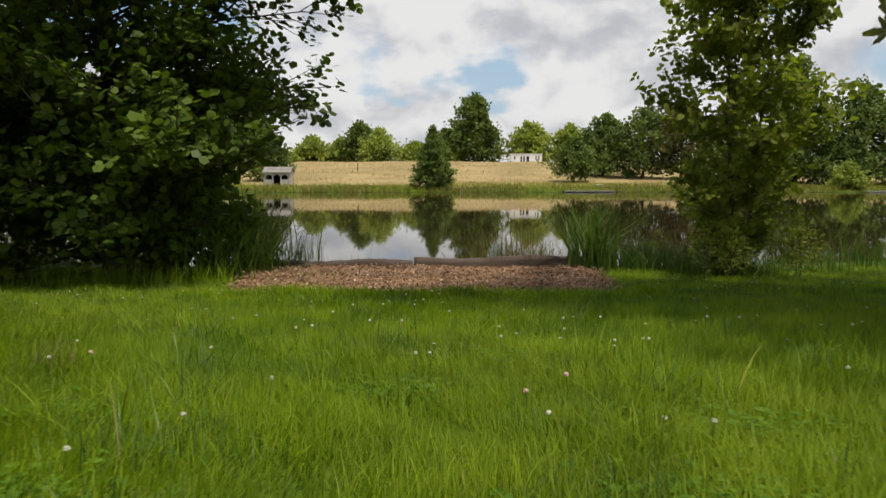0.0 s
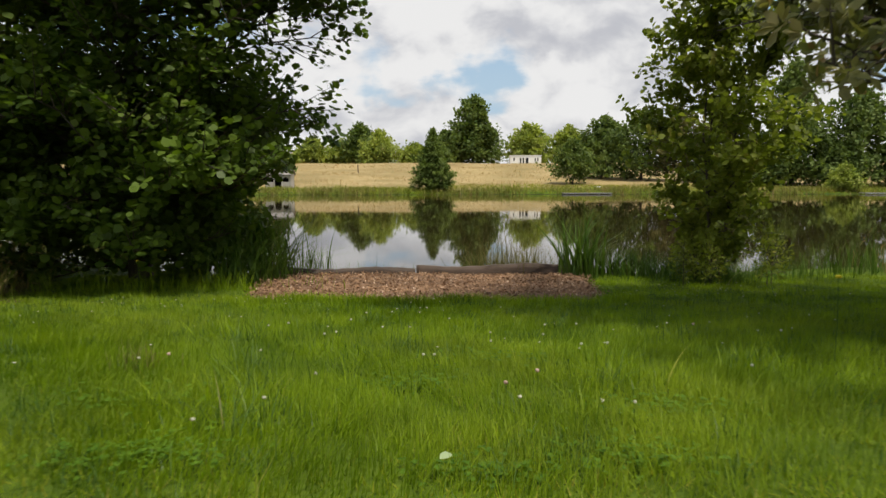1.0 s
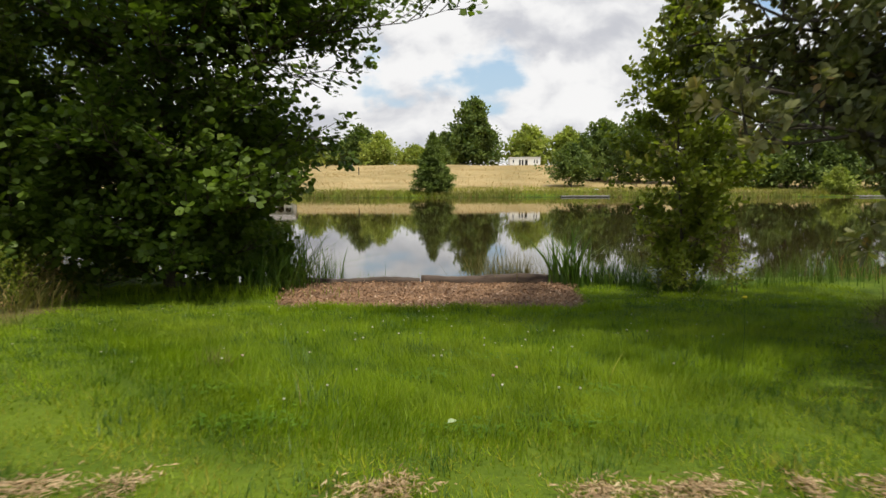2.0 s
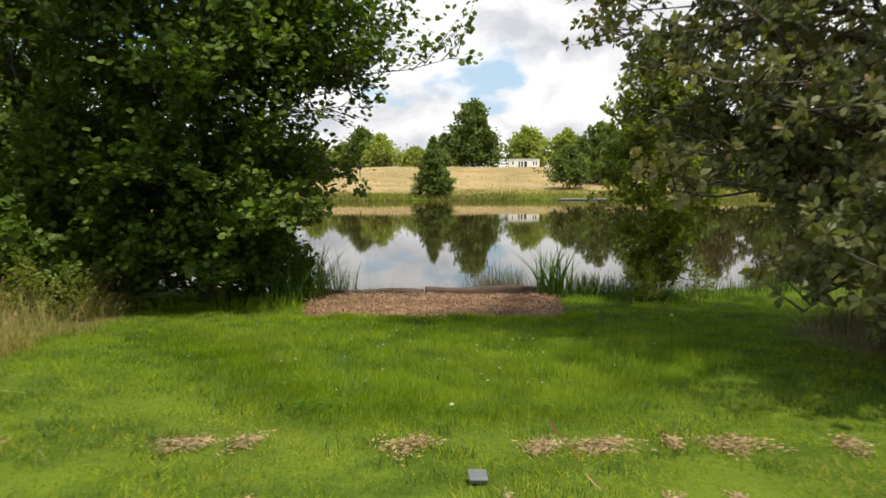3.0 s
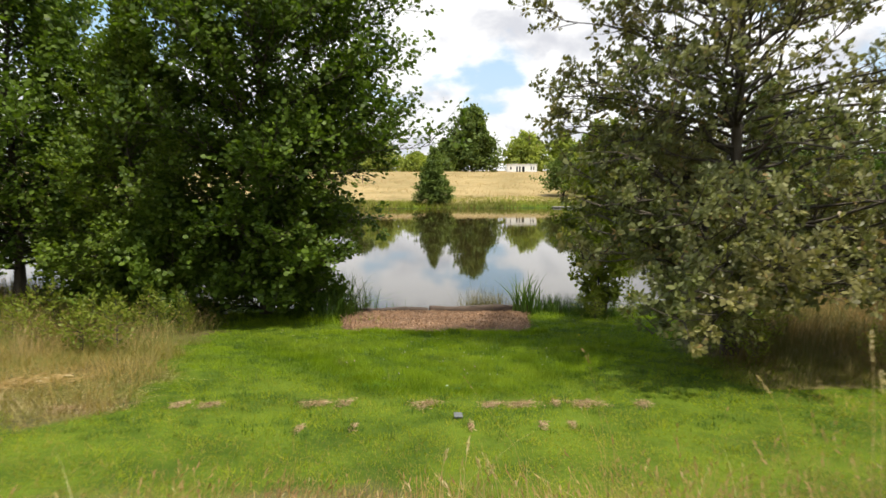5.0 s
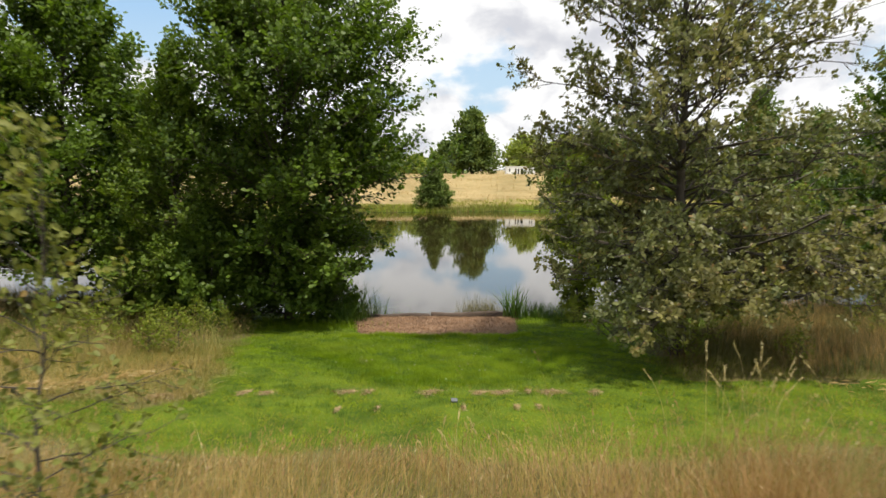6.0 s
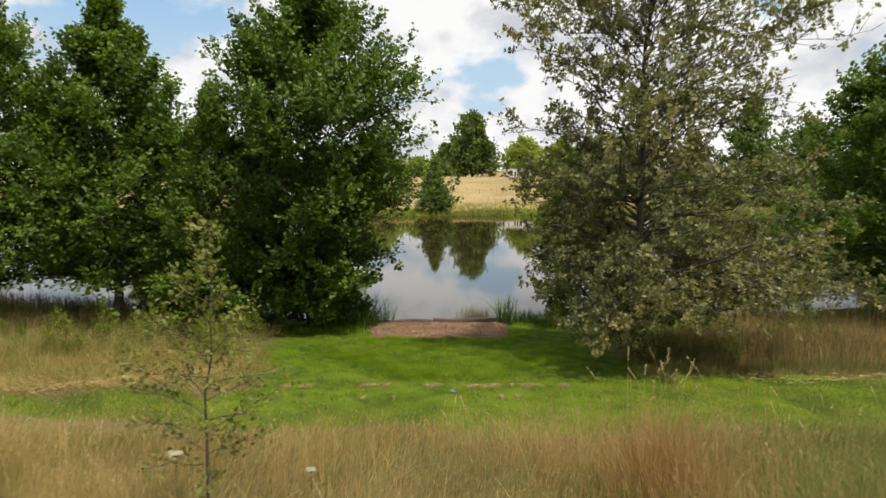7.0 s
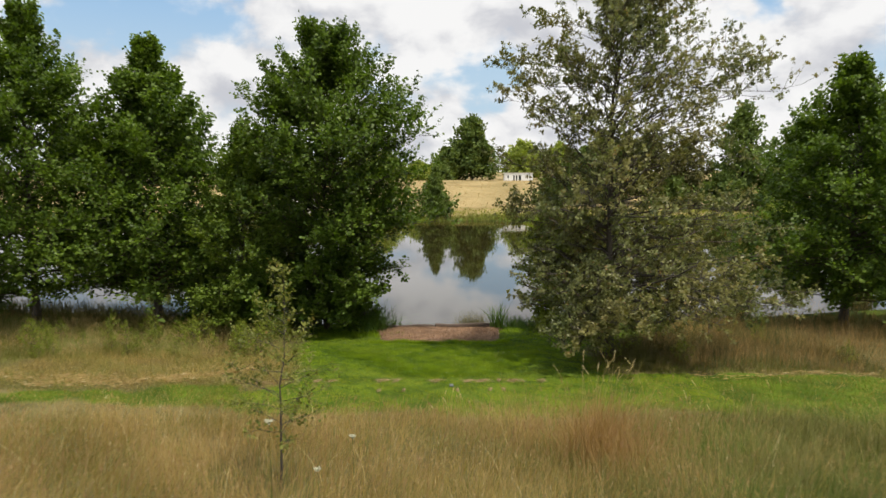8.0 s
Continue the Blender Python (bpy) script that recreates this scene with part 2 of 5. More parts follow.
# ---- mesh helpers ----
def mesh_of(name, verts, faces, mat, tone=None, smooth=False):
    """A mesh from arrays; faces is an (n, k) array or a list of such arrays."""
    groups = faces if isinstance(faces, list) else [faces]
    groups = [np.asarray(f, dtype=np.int32) for f in groups if len(f)]
    me = bpy.data.meshes.new(name)
    verts = np.asarray(verts, dtype=np.float32)
    me.vertices.add(len(verts))
    me.vertices.foreach_set("co", verts.ravel())
    loops = np.concatenate([f.ravel() for f in groups])
    sizes = np.concatenate([np.full(len(f), f.shape[1], dtype=np.int32) for f in groups])
    starts = np.concatenate([[0], np.cumsum(sizes)[:-1]]).astype(np.int32)
    me.loops.add(len(loops))
    me.loops.foreach_set("vertex_index", loops)
    me.polygons.add(len(sizes))
    me.polygons.foreach_set("loop_start", starts)
    me.update(calc_edges=True)
    me.validate()
    if smooth:
        me.polygons.foreach_set("use_smooth", np.ones(len(sizes), dtype=bool))
    if tone is not None:
        me.attributes.new("tone", "FLOAT", "POINT").data.foreach_set("value", np.asarray(tone, dtype=np.float32))
    me.materials.append(mat)
    return me


def part(name, me, parent=None, label="", at=None):
    ob = new(name, me)
    if parent is not None:
        ob.parent = parent
    if at is not None:
        ob.matrix_basis = at
    return tagged(ob, label)


def bm_mesh(name, bm, mat, smooth=False):
    me = bpy.data.meshes.new(name)
    bm.normal_update()
    bm.to_mesh(me)
    bm.free()
    me.materials.append(mat)
    if smooth:
        me.polygons.foreach_set("use_smooth", np.ones(len(me.polygons), dtype=bool))
    return me


def box(sx, sy, sz, at=(0, 0, 0), bevel=0.0, bm=None):
    """A box whose base centre is at the given place, with bevelled edges."""
    own = bmesh.new()
    bmesh.ops.create_cube(own, size=1.0, matrix=Matrix.Translation((at[0], at[1], at[2] + sz / 2)) @ Matrix.Diagonal((sx, sy, sz, 1)))
    if bevel:
        bmesh.ops.bevel(own, geom=own.edges[:], offset=bevel, segments=2, affect="EDGES")
    if bm is None:
        return own
    tmp = bpy.data.meshes.new("tmp")
    own.to_mesh(tmp)
    own.free()
    bm.from_mesh(tmp)
    bpy.data.meshes.remove(tmp)
    return bm


def unit(v):
    return v / np.maximum(np.linalg.norm(v, axis=-1, keepdims=True), 1e-9)


def leaves(name, P, D, N, size, tone, mat, simple=False, wide=0.8):
    """Leaves with base P, along D, facing N: two half blades folded at the midrib, or plain diamonds."""
    n = len(P)
    D = unit(D)
    S = unit(np.cross(D, N))
    U = np.cross(S, D)
    L = size[:, None]
    W = L * wide * 0.5
    if simple == 5:
        V = np.stack([P, P + D * L * 0.45 + S * W, P + D * L * 0.92 + S * W * 0.5 - U * L * 0.06, P + D * L * 0.96 - S * W * 0.4 - U * L * 0.04, P + D * L * 0.5 - S * W + U * L * 0.08], 1)
        F = np.arange(n)[:, None] * 5 + np.array([[0, 1, 2, 3, 4]])
        return mesh_of(name, V.reshape(-1, 3), F, mat, np.repeat(tone, 5))
    if simple:
        V = np.stack([P, P + D * L * 0.5 + S * W, P + D * L, P + D * L * 0.55 - S * W + U * L * 0.1], 1)
        F = np.arange(n)[:, None] * 4 + np.array([[0, 1, 2, 3]])
        return mesh_of(name, V.reshape(-1, 3), F, mat, np.repeat(tone, 4))
    V = np.stack([P, P + D * L * 0.30 + S * W * 0.9 + U * W * 0.25, P + D * L * 0.75 + S * W + U * W * 0.15, P + D * L - U * L * 0.08,
                  P + D * L * 0.75 - S * W + U * W * 0.15, P + D * L * 0.30 - S * W * 0.9 + U * W * 0.25], 1)
    base = np.arange(n)[:, None] * 6
    F = np.concatenate([base + np.array([[0, 1, 2, 3]]), base + np.array([[0, 3, 4, 5]])])
    return mesh_of(name, V.reshape(-1, 3), F, mat, np.repeat(tone, 6))


def tubes(name, runs, mat):
    """Tapered limbs: runs of (points, radii, sides), joined in one mesh."""
    VV, FF, n0 = [], [], 0
    for pts, radii, sides in runs:
        pts = np.asarray(pts, dtype=float)
        k = len(pts)
        T = unit(np.gradient(pts, axis=0))
        ref = np.where(np.abs(T[:, 2:3]) > 0.9, np.array([[1.0, 0, 0]]), np.array([[0, 0, 1.0]]))
        A = unit(np.cross(T, ref))
        B = np.cross(T, A)
        ang = np.arange(sides) * 2 * np.pi / sides
        ring = A[:, None] * np.cos(ang)[None, :, None] + B[:, None] * np.sin(ang)[None, :, None]
        VV.append((pts[:, None] + ring * np.asarray(radii)[:, None, None]).reshape(-1, 3))
        i = np.arange(k - 1)[:, None] * sides
        j = np.arange(sides)[None, :]
        j2 = (j + 1) % sides
        FF.append((np.stack([i + j, i + j2, i + sides + j2, i + sides + j], -1).reshape(-1, 4)) + n0)
        n0 += k * sides
    return mesh_of(name, np.concatenate(VV), np.concatenate(FF), mat, smooth=True)


def bezier(a, b, c, k):
    t = np.linspace(0, 1, k)[:, None]
    return a * (1 - t) ** 2 + b * 2 * t * (1 - t) + c * t ** 2


def plant_tree(name, at, height, env, mat, seed, label, category="tree", limbs=50, lats=12, per=40, leaf=0.09, trunk_r=0.14, clear=0.06,
               rise=0.10, droop=0.0, offset=(0, 0), simple=False, spread=0.28, stems=1, lean=(0, 0), group="", wide=0.8, fill=0.15, up=0.9, climb=0.9, skew=0.0, low_part=0.0, limb_r=0.30,
               reach=(), bare=None, wiggle=0.03, ends=1.0, airy=0.0, form="loose"):
    """A tree: trunk and tapered limbs, side twigs set with leaves. env: (relative height, radius) of the crown; reach: tips of longer boughs; bare: where nothing grows;
    form: loose, spray (flat, pointed sprays with upturned tips) or tuft (leaves in rosettes at the twig ends)."""
    rng = np.random.default_rng(seed)
    hs, rs = np.array([e[0] for e in env]), np.array([e[1] for e in env])
    runs, P, D, T, face = [], [], [], [], []
    trunks = []
    for s in range(stems):
        a = s * 2.4 + seed
        out = 0.0 if stems == 1 else 0.28 * rs.max()
        k = 9
        z = np.linspace(0, 1, k)
        tx = out * np.cos(a) * z + lean[0] * z ** 1.3 + rng.normal(0, 0.012 * height, k) * z
        ty = out * np.sin(a) * z + lean[1] * z ** 1.3 + rng.normal(0, 0.012 * height, k) * z
        pts = np.stack([tx + 0.06 * np.cos(a) * (stems > 1), ty + 0.06 * np.sin(a) * (stems > 1), z * height * 0.97 - 0.12 * (z == 0)], 1)
        rad = trunk_r * (1.0 - 0.93 * z) * (1 + 0.45 * np.exp(-z * 18))
        runs.append((pts, rad, 9 if not simple else 6))
        trunks.append((pts, rad))
    zz = np.linspace(clear, 0.97, 60)
    girth = np.cumsum(np.interp(zz, hs, rs) + 0.15 * rs.max() + low_part * rs.max() * (zz < clear + 0.2))
    if form == "spray":
        girth = np.cumsum(np.interp(zz, hs, rs) + (0.15 + 0.22 * (zz > 0.55)) * rs.max() + low_part * rs.max() * (zz < clear + 0.2))
    for i in range(limbs + len(reach)):
        pts, rad = trunks[i % stems]
        za = float(np.interp((i % limbs + rng.random()) / limbs, (girth - girth[0]) / (girth[-1] - girth[0]), zz))
        x = np.interp(za, np.linspace(0, 1, 9), np.arange(9))
        lo = min(int(x), 7)
        a = pts[lo] + (pts[lo + 1] - pts[lo]) * (x - lo)
        az = i * 2.399 + rng.normal(0, 0.35) + seed
        uz = np.clip(za + rise * rng.uniform(0.3, 1.5) * (0.7 + 1.0 * za) - droop * (1 - za), 0.01, 1.06)
        r = np.interp(uz, hs, rs) * rng.choice([rng.uniform(0.55, 0.85), rng.uniform(0.88, 1.06)], p=[0.28, 0.72]) * (1 + skew * math.cos(az)) * (1 + 0.10 * math.sin(2 * az + seed) + 0.09 * math.sin(za * 17 + 3 * az + seed))
        tip = np.array([r * np.cos(az) + offset[0], r * np.sin(az) + offset[1], uz * height])
        if i >= limbs:
            tip = np.array(reach[i - limbs], float)
            za = float(np.clip(tip[2] / height - 0.10, clear, 0.9))
            a = pts[int(round(za * 8))]
        for _ in range(12):
            if bare is not None and bare(tip[0] + at[0], tip[1] + at[1], tip[2] + at[2]):
                tip[2] += 0.3
        ctrl = a * 0.5 + tip * 0.5 + np.array([0, 0, rng.uniform(0.0, 0.10) * r + droop * r * 0.4])
        line = bezier(a, ctrl, tip, 7)
        line[1:] += np.cumsum(rng.normal(0, wiggle, (6, 3)), 0) * np.linalg.norm(tip - a) * 0.5
        if bare is not None and form == "tuft" and any(bare(*(line[q] + np.array(at))) for q in (3, 4, 5)):
            continue
        r0 = max(trunk_r * limb_r * (1 - 0.75 * za), 0.006)
        runs.append((line, np.linspace(r0, r0 * 0.14, 7), 5 if not simple else 3))
        length = np.linalg.norm(tip - a)
        for j in range(lats if i < limbs else int(lats * 1.5)):
            s = rng.uniform(fill + (0.16 if form == "spray" and za > 0.5 else 0.0), 1.0)
            if za > 0.28 and rng.random() < airy:
                continue
            f = s * 6
            lo2 = min(int(f), 5)
            b = line[lo2] + (line[lo2 + 1] - line[lo2]) * (f - lo2)
            along = unit(line[lo2 + 1] - line[lo2])
            side = rng.normal(0, 1, 3)
            side[2] = side[2] * 0.7 + 0.15 + climb * za ** 2 * 1.5
            d = unit(along * rng.uniform(0.3, 1.1) + unit(side) * 0.85)
            ll = length * spread * rng.uniform(0.5, 1.25) * (1.15 - 0.55 * s) + leaf
            if form == "spray":
                flat = unit(np.array([-along[1], along[0], 0.0]) + 1e-6) * (1 if j % 2 else -1)
                lift = np.array([0, 0, rng.normal(0.25, 0.42) + climb * (0.25 + 0.6 * za ** 2)])
                d = unit(along * rng.uniform(0.35, 0.9) + flat * rng.uniform(-0.2, 0.9) + lift)
                ll = length * spread * (1.15 - 0.65 * s) * rng.uniform(0.6, 1.25) + leaf * 2.2
            e = b + d * ll
            e[2] = max(e[2], 0.05)
            if bare is not None and bare(e[0] + at[0], e[1] + at[1], e[2] + at[2]):
                continue
            if not simple or (simple == 5 and (form != "spray" or j % 2)) or j % 3 == 0:
                runs.append((np.stack([b, (b + e) / 2 + np.array([0, 0, -0.03 * ll]), e]), [r0 * 0.28 + 0.002, r0 * 0.16 + 0.0015, 0.0015], 3))
            if form == "tuft":
                knots = 3
                at_q = np.repeat(np.array([1.0, 0.72, 0.45]) + rng.normal(0, 0.05, knots), -(-per // knots))[:per]
                ray = unit(rng.normal(0, 1, (per, 3)) + d * 0.55 + np.array([0, 0, 0.15]))
                off = rng.normal(0, 0.45, (knots, 3)) * leaf * np.array([[0.3], [1.3], [1.3]])
                P.append(b + (e - b) * at_q[:, None] + np.repeat(off, -(-per // knots), 0)[:per] + ray * leaf * rng.uniform(0.05, 0.35, (per, 1)))
                D.append(ray)
                T.append(np.full(per, rng.normal(0, 0.13)))
                face.append(np.tile(rng.normal(0, 0.30, 3), (per, 1)) + d * 0.3)
                continue
            if form == "spray":
                q = rng.uniform(0.05, 1.05, per)[:, None]
                across = unit(np.cross(d, np.array([0, 0, 1.0])) + 1e-6) * rng.choice([-1.0, 1.0], per)[:, None]
                P.append(b + (e - b) * q + across * leaf * rng.uniform(0.0, 0.9, (per, 1)) * (1.15 - q) + rng.normal(0, 0.45, (per, 3)) * leaf)
                D.append(np.tile(d, (per, 1)) * 0.6 + across * 0.7 + rng.normal(0, 0.3, (per, 3)))
                T.append(np.full(per, rng.normal(0, 0.12)))
                face.append(np.tile(rng.normal(0, 0.25, 3), (per, 1)))
                continue
            q = rng.uniform(0.12, 1.04, per)[:, None] ** ends
            P.append(b + (e - b) * q + rng.normal(0, 1, (per, 3)) * leaf * 0.55)
            D.append(np.tile(d, (per, 1)) * 0.6 + rng.normal(0, 0.55, (per, 3)))
            T.append(np.full(per, rng.normal(0, 0.13)))
            face.append(np.tile(rng.normal(0, 0.42, 3), (per, 1)))
    P, D, T = np.concatenate(P), np.concatenate(D), np.concatenate(T)
    P[:, 2] = np.maximum(P[:, 2], 0.03)
    n = len(P)
    outward = unit(np.stack([P[:, 0], P[:, 1], np.zeros(n)], 1))
    N = np.array([[0, 0, up]]) + outward * 0.35 + np.concatenate(face) + rng.normal(0, 0.30, (n, 3))
    size = leaf * rng.uniform(0.65, 1.25, n)
    tone = np.clip(rng.beta(2.2, 2.6, n) + T, 0, 1)
    top = tagged(new(name), label, category, group)
    top.matrix_basis = Matrix.Translation(at)
    part("trunk", tubes("trunk", runs, M_BARK), top)
    part("crown", leaves("crown", P, D, N, size, tone, mat, simple, wide), top)
    return top


def blades(name, P, H, W, mat, rng, bend=0.5, bits=2, tone=None, flop=0.3, comb=0.0):
    """Grass: a tapered, bent blade at each place."""
    n = len(P)
    az = rng.uniform(0, 2 * np.pi, n) if not comb else 2.6 * wobble(P[:, 0], P[:, 1], 0.8, 1.5) + 0.6 + rng.normal(0, comb, n)
    d = np.stack([np.cos(az), np.sin(az), np.zeros(n)], 1)
    S = np.stack([-np.sin(az + rng.normal(0, 0.6, n)), np.cos(az), np.zeros(n)], 1)
    b = np.abs(rng.normal(0, bend, n)) + flop * 0.3
    rows = []
    for i in range(bits + 1):
        t = i / bits
        c = P + d * (H * b * t ** 1.8)[:, None] + np.array([[0, 0, 1.0]]) * (H * (t - 0.25 * b * t ** 2))[:, None]
        w = (W * 0.5 * (1 - t ** 1.6))[:, None]
        rows += [c + S * w, c - S * w] if i < bits else [c]
    k = len(rows)
    V = np.stack(rows, 1).reshape(-1, 3)
    base = np.arange(n)[:, None] * k
    F = [np.concatenate([base + np.array([[2 * i, 2 * i + 1, 2 * i + 3, 2 * i + 2]]) for i in range(bits - 1)])] if bits > 1 else []
    F.append(base + np.array([[2 * bits - 2, 2 * bits - 1, 2 * bits]]))
    tone = rng.beta(2.2, 2.4, n) if tone is None else tone
    return mesh_of(name, V, F, mat, np.repeat(tone, k))


# ---- the lie of the land ----
WATER = -0.75


def wobble(x, y, s, seed=0.0):
    return np.sin(x * s + seed) * np.cos(y * s * 1.3 + seed * 2) * 0.5 + np.sin(x * s * 2.3 + y * s * 1.7 + seed * 3) * 0.3


def near_shore(x):
    return np.interp(x, [-80, -20, -8, -5, -2.7, -2.4, 2.0, 2.4, 5, 9, 20, 90], [22, 14, 12.2, 11.0, 10.4, 10.0, 10.0, 10.5, 10.9, 11.5, 14, 24])


def far_shore(x):
    return 85 + 1.2 * wobble(x, 0, 0.13) + np.interp(x, [-90, -60, 40, 70, 100], [-25, -3, 0, -3, -25])


def land(x, y):
    """Height of the ground."""
    x, y = np.asarray(x, float), np.asarray(y, float)
    near = np.interp(y, [-300, -60, -20, -6.6, -3, 0, 0.7, 3, 4.3, 8.2, 10, 30], [6, 2.6, 0.95, 0.38, 0.22, 0.10, 0.07, -0.05, -0.17, -0.46, -0.52, -0.55])
    near = near + 0.025 * wobble(x, y, 1.7) + 0.05 * wobble(x, y, 0.5, 1.0) * np.clip((np.abs(x) - 2) / 4, 0, 1)
    f = y - far_shore(x)
    far = np.interp(f, [-2, 0, 1.0, 15, 80, 86, 200, 800, 3000], [-1.6, -0.8, -0.45, 0.2, 4.75, 4.3, 6, 14, 30]) + 0.12 * wobble(x, y, 0.16, 2.0)
    d1 = near_shore(x) - y
    basin = np.where(f > -30, far, -1.6)
    near = np.where(d1 > 0, near, near + np.clip(d1 * 2.2, -1.2, 0))
    return np.where(d1 > -0.7, near, np.where(f > -2, far, np.minimum(basin, -1.6)))


def lawn_cover(x, y):
    """1 on the mown lawn and mown path, 0 in the long grass."""
    left = np.interp(y, [0, 4, 8], [-4.3, -4.6, -5.4]) + 0.30 * np.sin(y * 1.1) + 0.15 * np.sin(y * 3.7)
    x = x + 0.22 * wobble(x, y, 2.9, 5.0)
    y = y + 0.22 * wobble(x, y, 2.6, 6.0)
    right = np.interp(y, [0, 0.8, 1.5, 5.5, 7.0, 9], [40, 14, 4.2, 4.4, 5.3, 8.0])
    main = np.minimum(x - left, right - x)
    front = y + 2.42 + 0.25 * np.sin(x * 0.9) + 0.15 * np.sin(x * 2.3)
    strip = np.minimum(front, 0.75 + 0.2 * np.sin(x * 0.7) + 0.22 * np.sin(x * 1.9 + 1) + 0.12 * np.sin(x * 4.3) - y)
    main = np.minimum(main, np.minimum(front, 10.5 - y))
    strip = strip - np.interp(x, [-12, -5, -3, 40], [1.05, 0.85, 0.1, 0.1])
    m = np.maximum(main, np.where(np.abs(x) < 60, strip, -9))
    return np.clip(0.5 + m * 0.75, 0, 1)


def steps(edges):
    out = []
    for a, b, d in edges:
        out.append(np.arange(a, b, d))
    return np.concatenate(out + [[edges[-1][1]]])


def build_ground():
    xs = steps([(-1500, -200, 130), (-200, -40, 10), (-40, -12, 1.0), (-12, 12, 0.25), (12, 40, 1.0), (40, 200, 10), (200, 1500, 130)])
    ys = steps([(-300, -40, 20), (-40, -10, 1.5), (-10, 14, 0.25), (14, 30, 1.0), (30, 78, 6), (78, 104, 0.5), (104, 180, 2.0), (180, 300, 12), (300, 3000, 300)])
    X, Y = np.meshgrid(xs, ys)
    Z = land(X, Y)
    f = Y - far_shore(X)
    cover = np.where(Y < 60, lawn_cover(X, Y), np.clip(0.55 - (f - 6 - 4 * wobble(X, Y, 0.2, 4.0)) / 12, 0.05, 1))
    cover = np.where((Y > 9.0) & (Y < 60), 0.8, cover)
    ny, nx = X.shape
    i = np.arange(ny - 1)[:, None] * nx + np.arange(nx - 1)[None, :]
    F = np.stack([i, i + 1, i + nx + 1, i + nx], -1).reshape(-1, 4)
    me = mesh_of("ground", np.stack([X, Y, Z], -1).reshape(-1, 3), F, M_GROUND, smooth=True)
    me.attributes.new("cover", "FLOAT", "POINT").data.foreach_set("value", cover.ravel().astype(np.float32))
    tagged(new("ground", me), "mown lawn, dry meadow and straw-coloured field round the pond", "ground", "", "structure")
    w = 300
    me = mesh_of("water", [(-w, 5, WATER), (w, 5, WATER), (w, 92, WATER), (-w, 92, WATER)], np.array([[0, 1, 2, 3]]), M_WATER)
    tagged(new("water", me), "still brown pond mirroring clouds and far trees", "water", "", "structure")


build_ground()


def on(x, y, dz=0.0):
    return Vector((x, y, float(land(x, y)) + dz))


# ---- bark-chip fishing stand with its timber edge ----
def bed_edges(v):
    """Left and right edge of the chippings, from the lawn (0) to the timber (1)."""
    corner = 0.38 * np.clip(1 - v * 4.5, 0, 1) ** 2
    return -2.18 - 0.40 * v + corner, 1.84 + 0.20 * v - corner


def bed_front(x):
    return 7.02 + 0.12 * np.sin(x * 3.1) + 0.08 * np.sin(x * 7.0)


def chip_bed():
    rng = np.random.default_rng(5)
    n = 22000
    u, v = rng.random(n), rng.random(n)
    lo, hi = bed_edges(v)
    x = lo + (hi - lo) * u + rng.normal(0, 0.05, n)
    y = bed_front(x) * (1 - v) + 9.84 * v + rng.normal(0, 0.03, n) * (v < 0.1)
    P = np.stack([x, y, land(x, y) + 0.018 + 0.06 * v + rng.uniform(0, 0.025, n)], 1)
    D = rng.normal(0, 1, (n, 3)) * np.array([[1, 1, 0.25]])
    N = np.array([[0, 0, 1.0]]) + rng.normal(0, 0.4, (n, 3))
    top = tagged(new("bark_chip_bed"), "reddish bark chippings laid flat at the water's edge", "bark chips")
    U, V = np.meshgrid(np.linspace(0, 1, 40), np.linspace(0, 1, 10))
    lo, hi = bed_edges(V)
    X = lo + (hi - lo) * U
    Y = bed_front(X) * (1 - V) + 9.88 * V
    Z = land(X, Y) + 0.015 * np.clip(V * 6, -0.5, 1) * np.clip(np.minimum(U, 1 - U) * 12 - 0.3, -0.3, 1) + 0.06 * V
    i = np.arange(9)[:, None] * 40 + np.arange(39)[None, :]
    part("bed", mesh_of("bed", np.stack([X, Y, Z], -1).reshape(-1, 3), np.stack([i, i + 1, i + 41, i + 40], -1).reshape(-1, 4), M_CHIPBED, smooth=True), top)
    chips = part("bark_mulch", leaves("bark_mulch", P, D, N, rng.uniform(0.015, 0.05, n), rng.random(n), M_CHIP, True, 0.5), top)
    tagged(chips, kind="stuff")


chip_bed()


def edge_timber(x0, x1, y0, y1, z0, z1, thick, mat, label, seed):
    """A squared, worn timber lying along the edge, sagging a little."""
    rng = np.random.default_rng(seed)
    k = 24
    V, F = [], []
    for i in range(k):
        t = i / (k - 1)
        x, y = x0 + (x1 - x0) * t, y0 + (y1 - y0) * t
        top = z0 + (z1 - z0) * t + 0.018 * math.sin(t * 9 + seed) + rng.normal(0, 0.004)
        for dy, dz in ((-0.5, -1), (-0.5, -0.18), (-0.38, 0), (0.38, 0), (0.5, -0.18), (0.5, -1)):
            V.append((x, y + dy * thick * (1 + rng.normal(0, 0.02)), top + (dz * 0.30 if dz > -0.5 else -0.45)))
    for i in range(k - 1):
        for j in range(6):
            F.append((i * 6 + j, i * 6 + (j + 1) % 6, i * 6 + 6 + (j + 1) % 6, i * 6 + 6 + j))
    ends = np.array([[5, 4, 3, 2, 1, 0], [(k - 1) * 6 + j for j in range(6)]])
    tagged(new("edging_timber", mesh_of("edging_timber", V, [np.array(F), ends], mat)), label, "timber", "timbers along the pond edge")


edge_timber(-2.7, -0.42, 9.84, 9.93, -0.355, -0.36, 0.13, M_TIMBER_DARK, "dark wet timber edging the bark chippings", 1)
edge_timber(-0.40, 2.08, 9.91, 9.94, -0.335, -0.30, 0.15, M_TIMBER, "weathered grey-brown timber edging the bark chippings", 2)

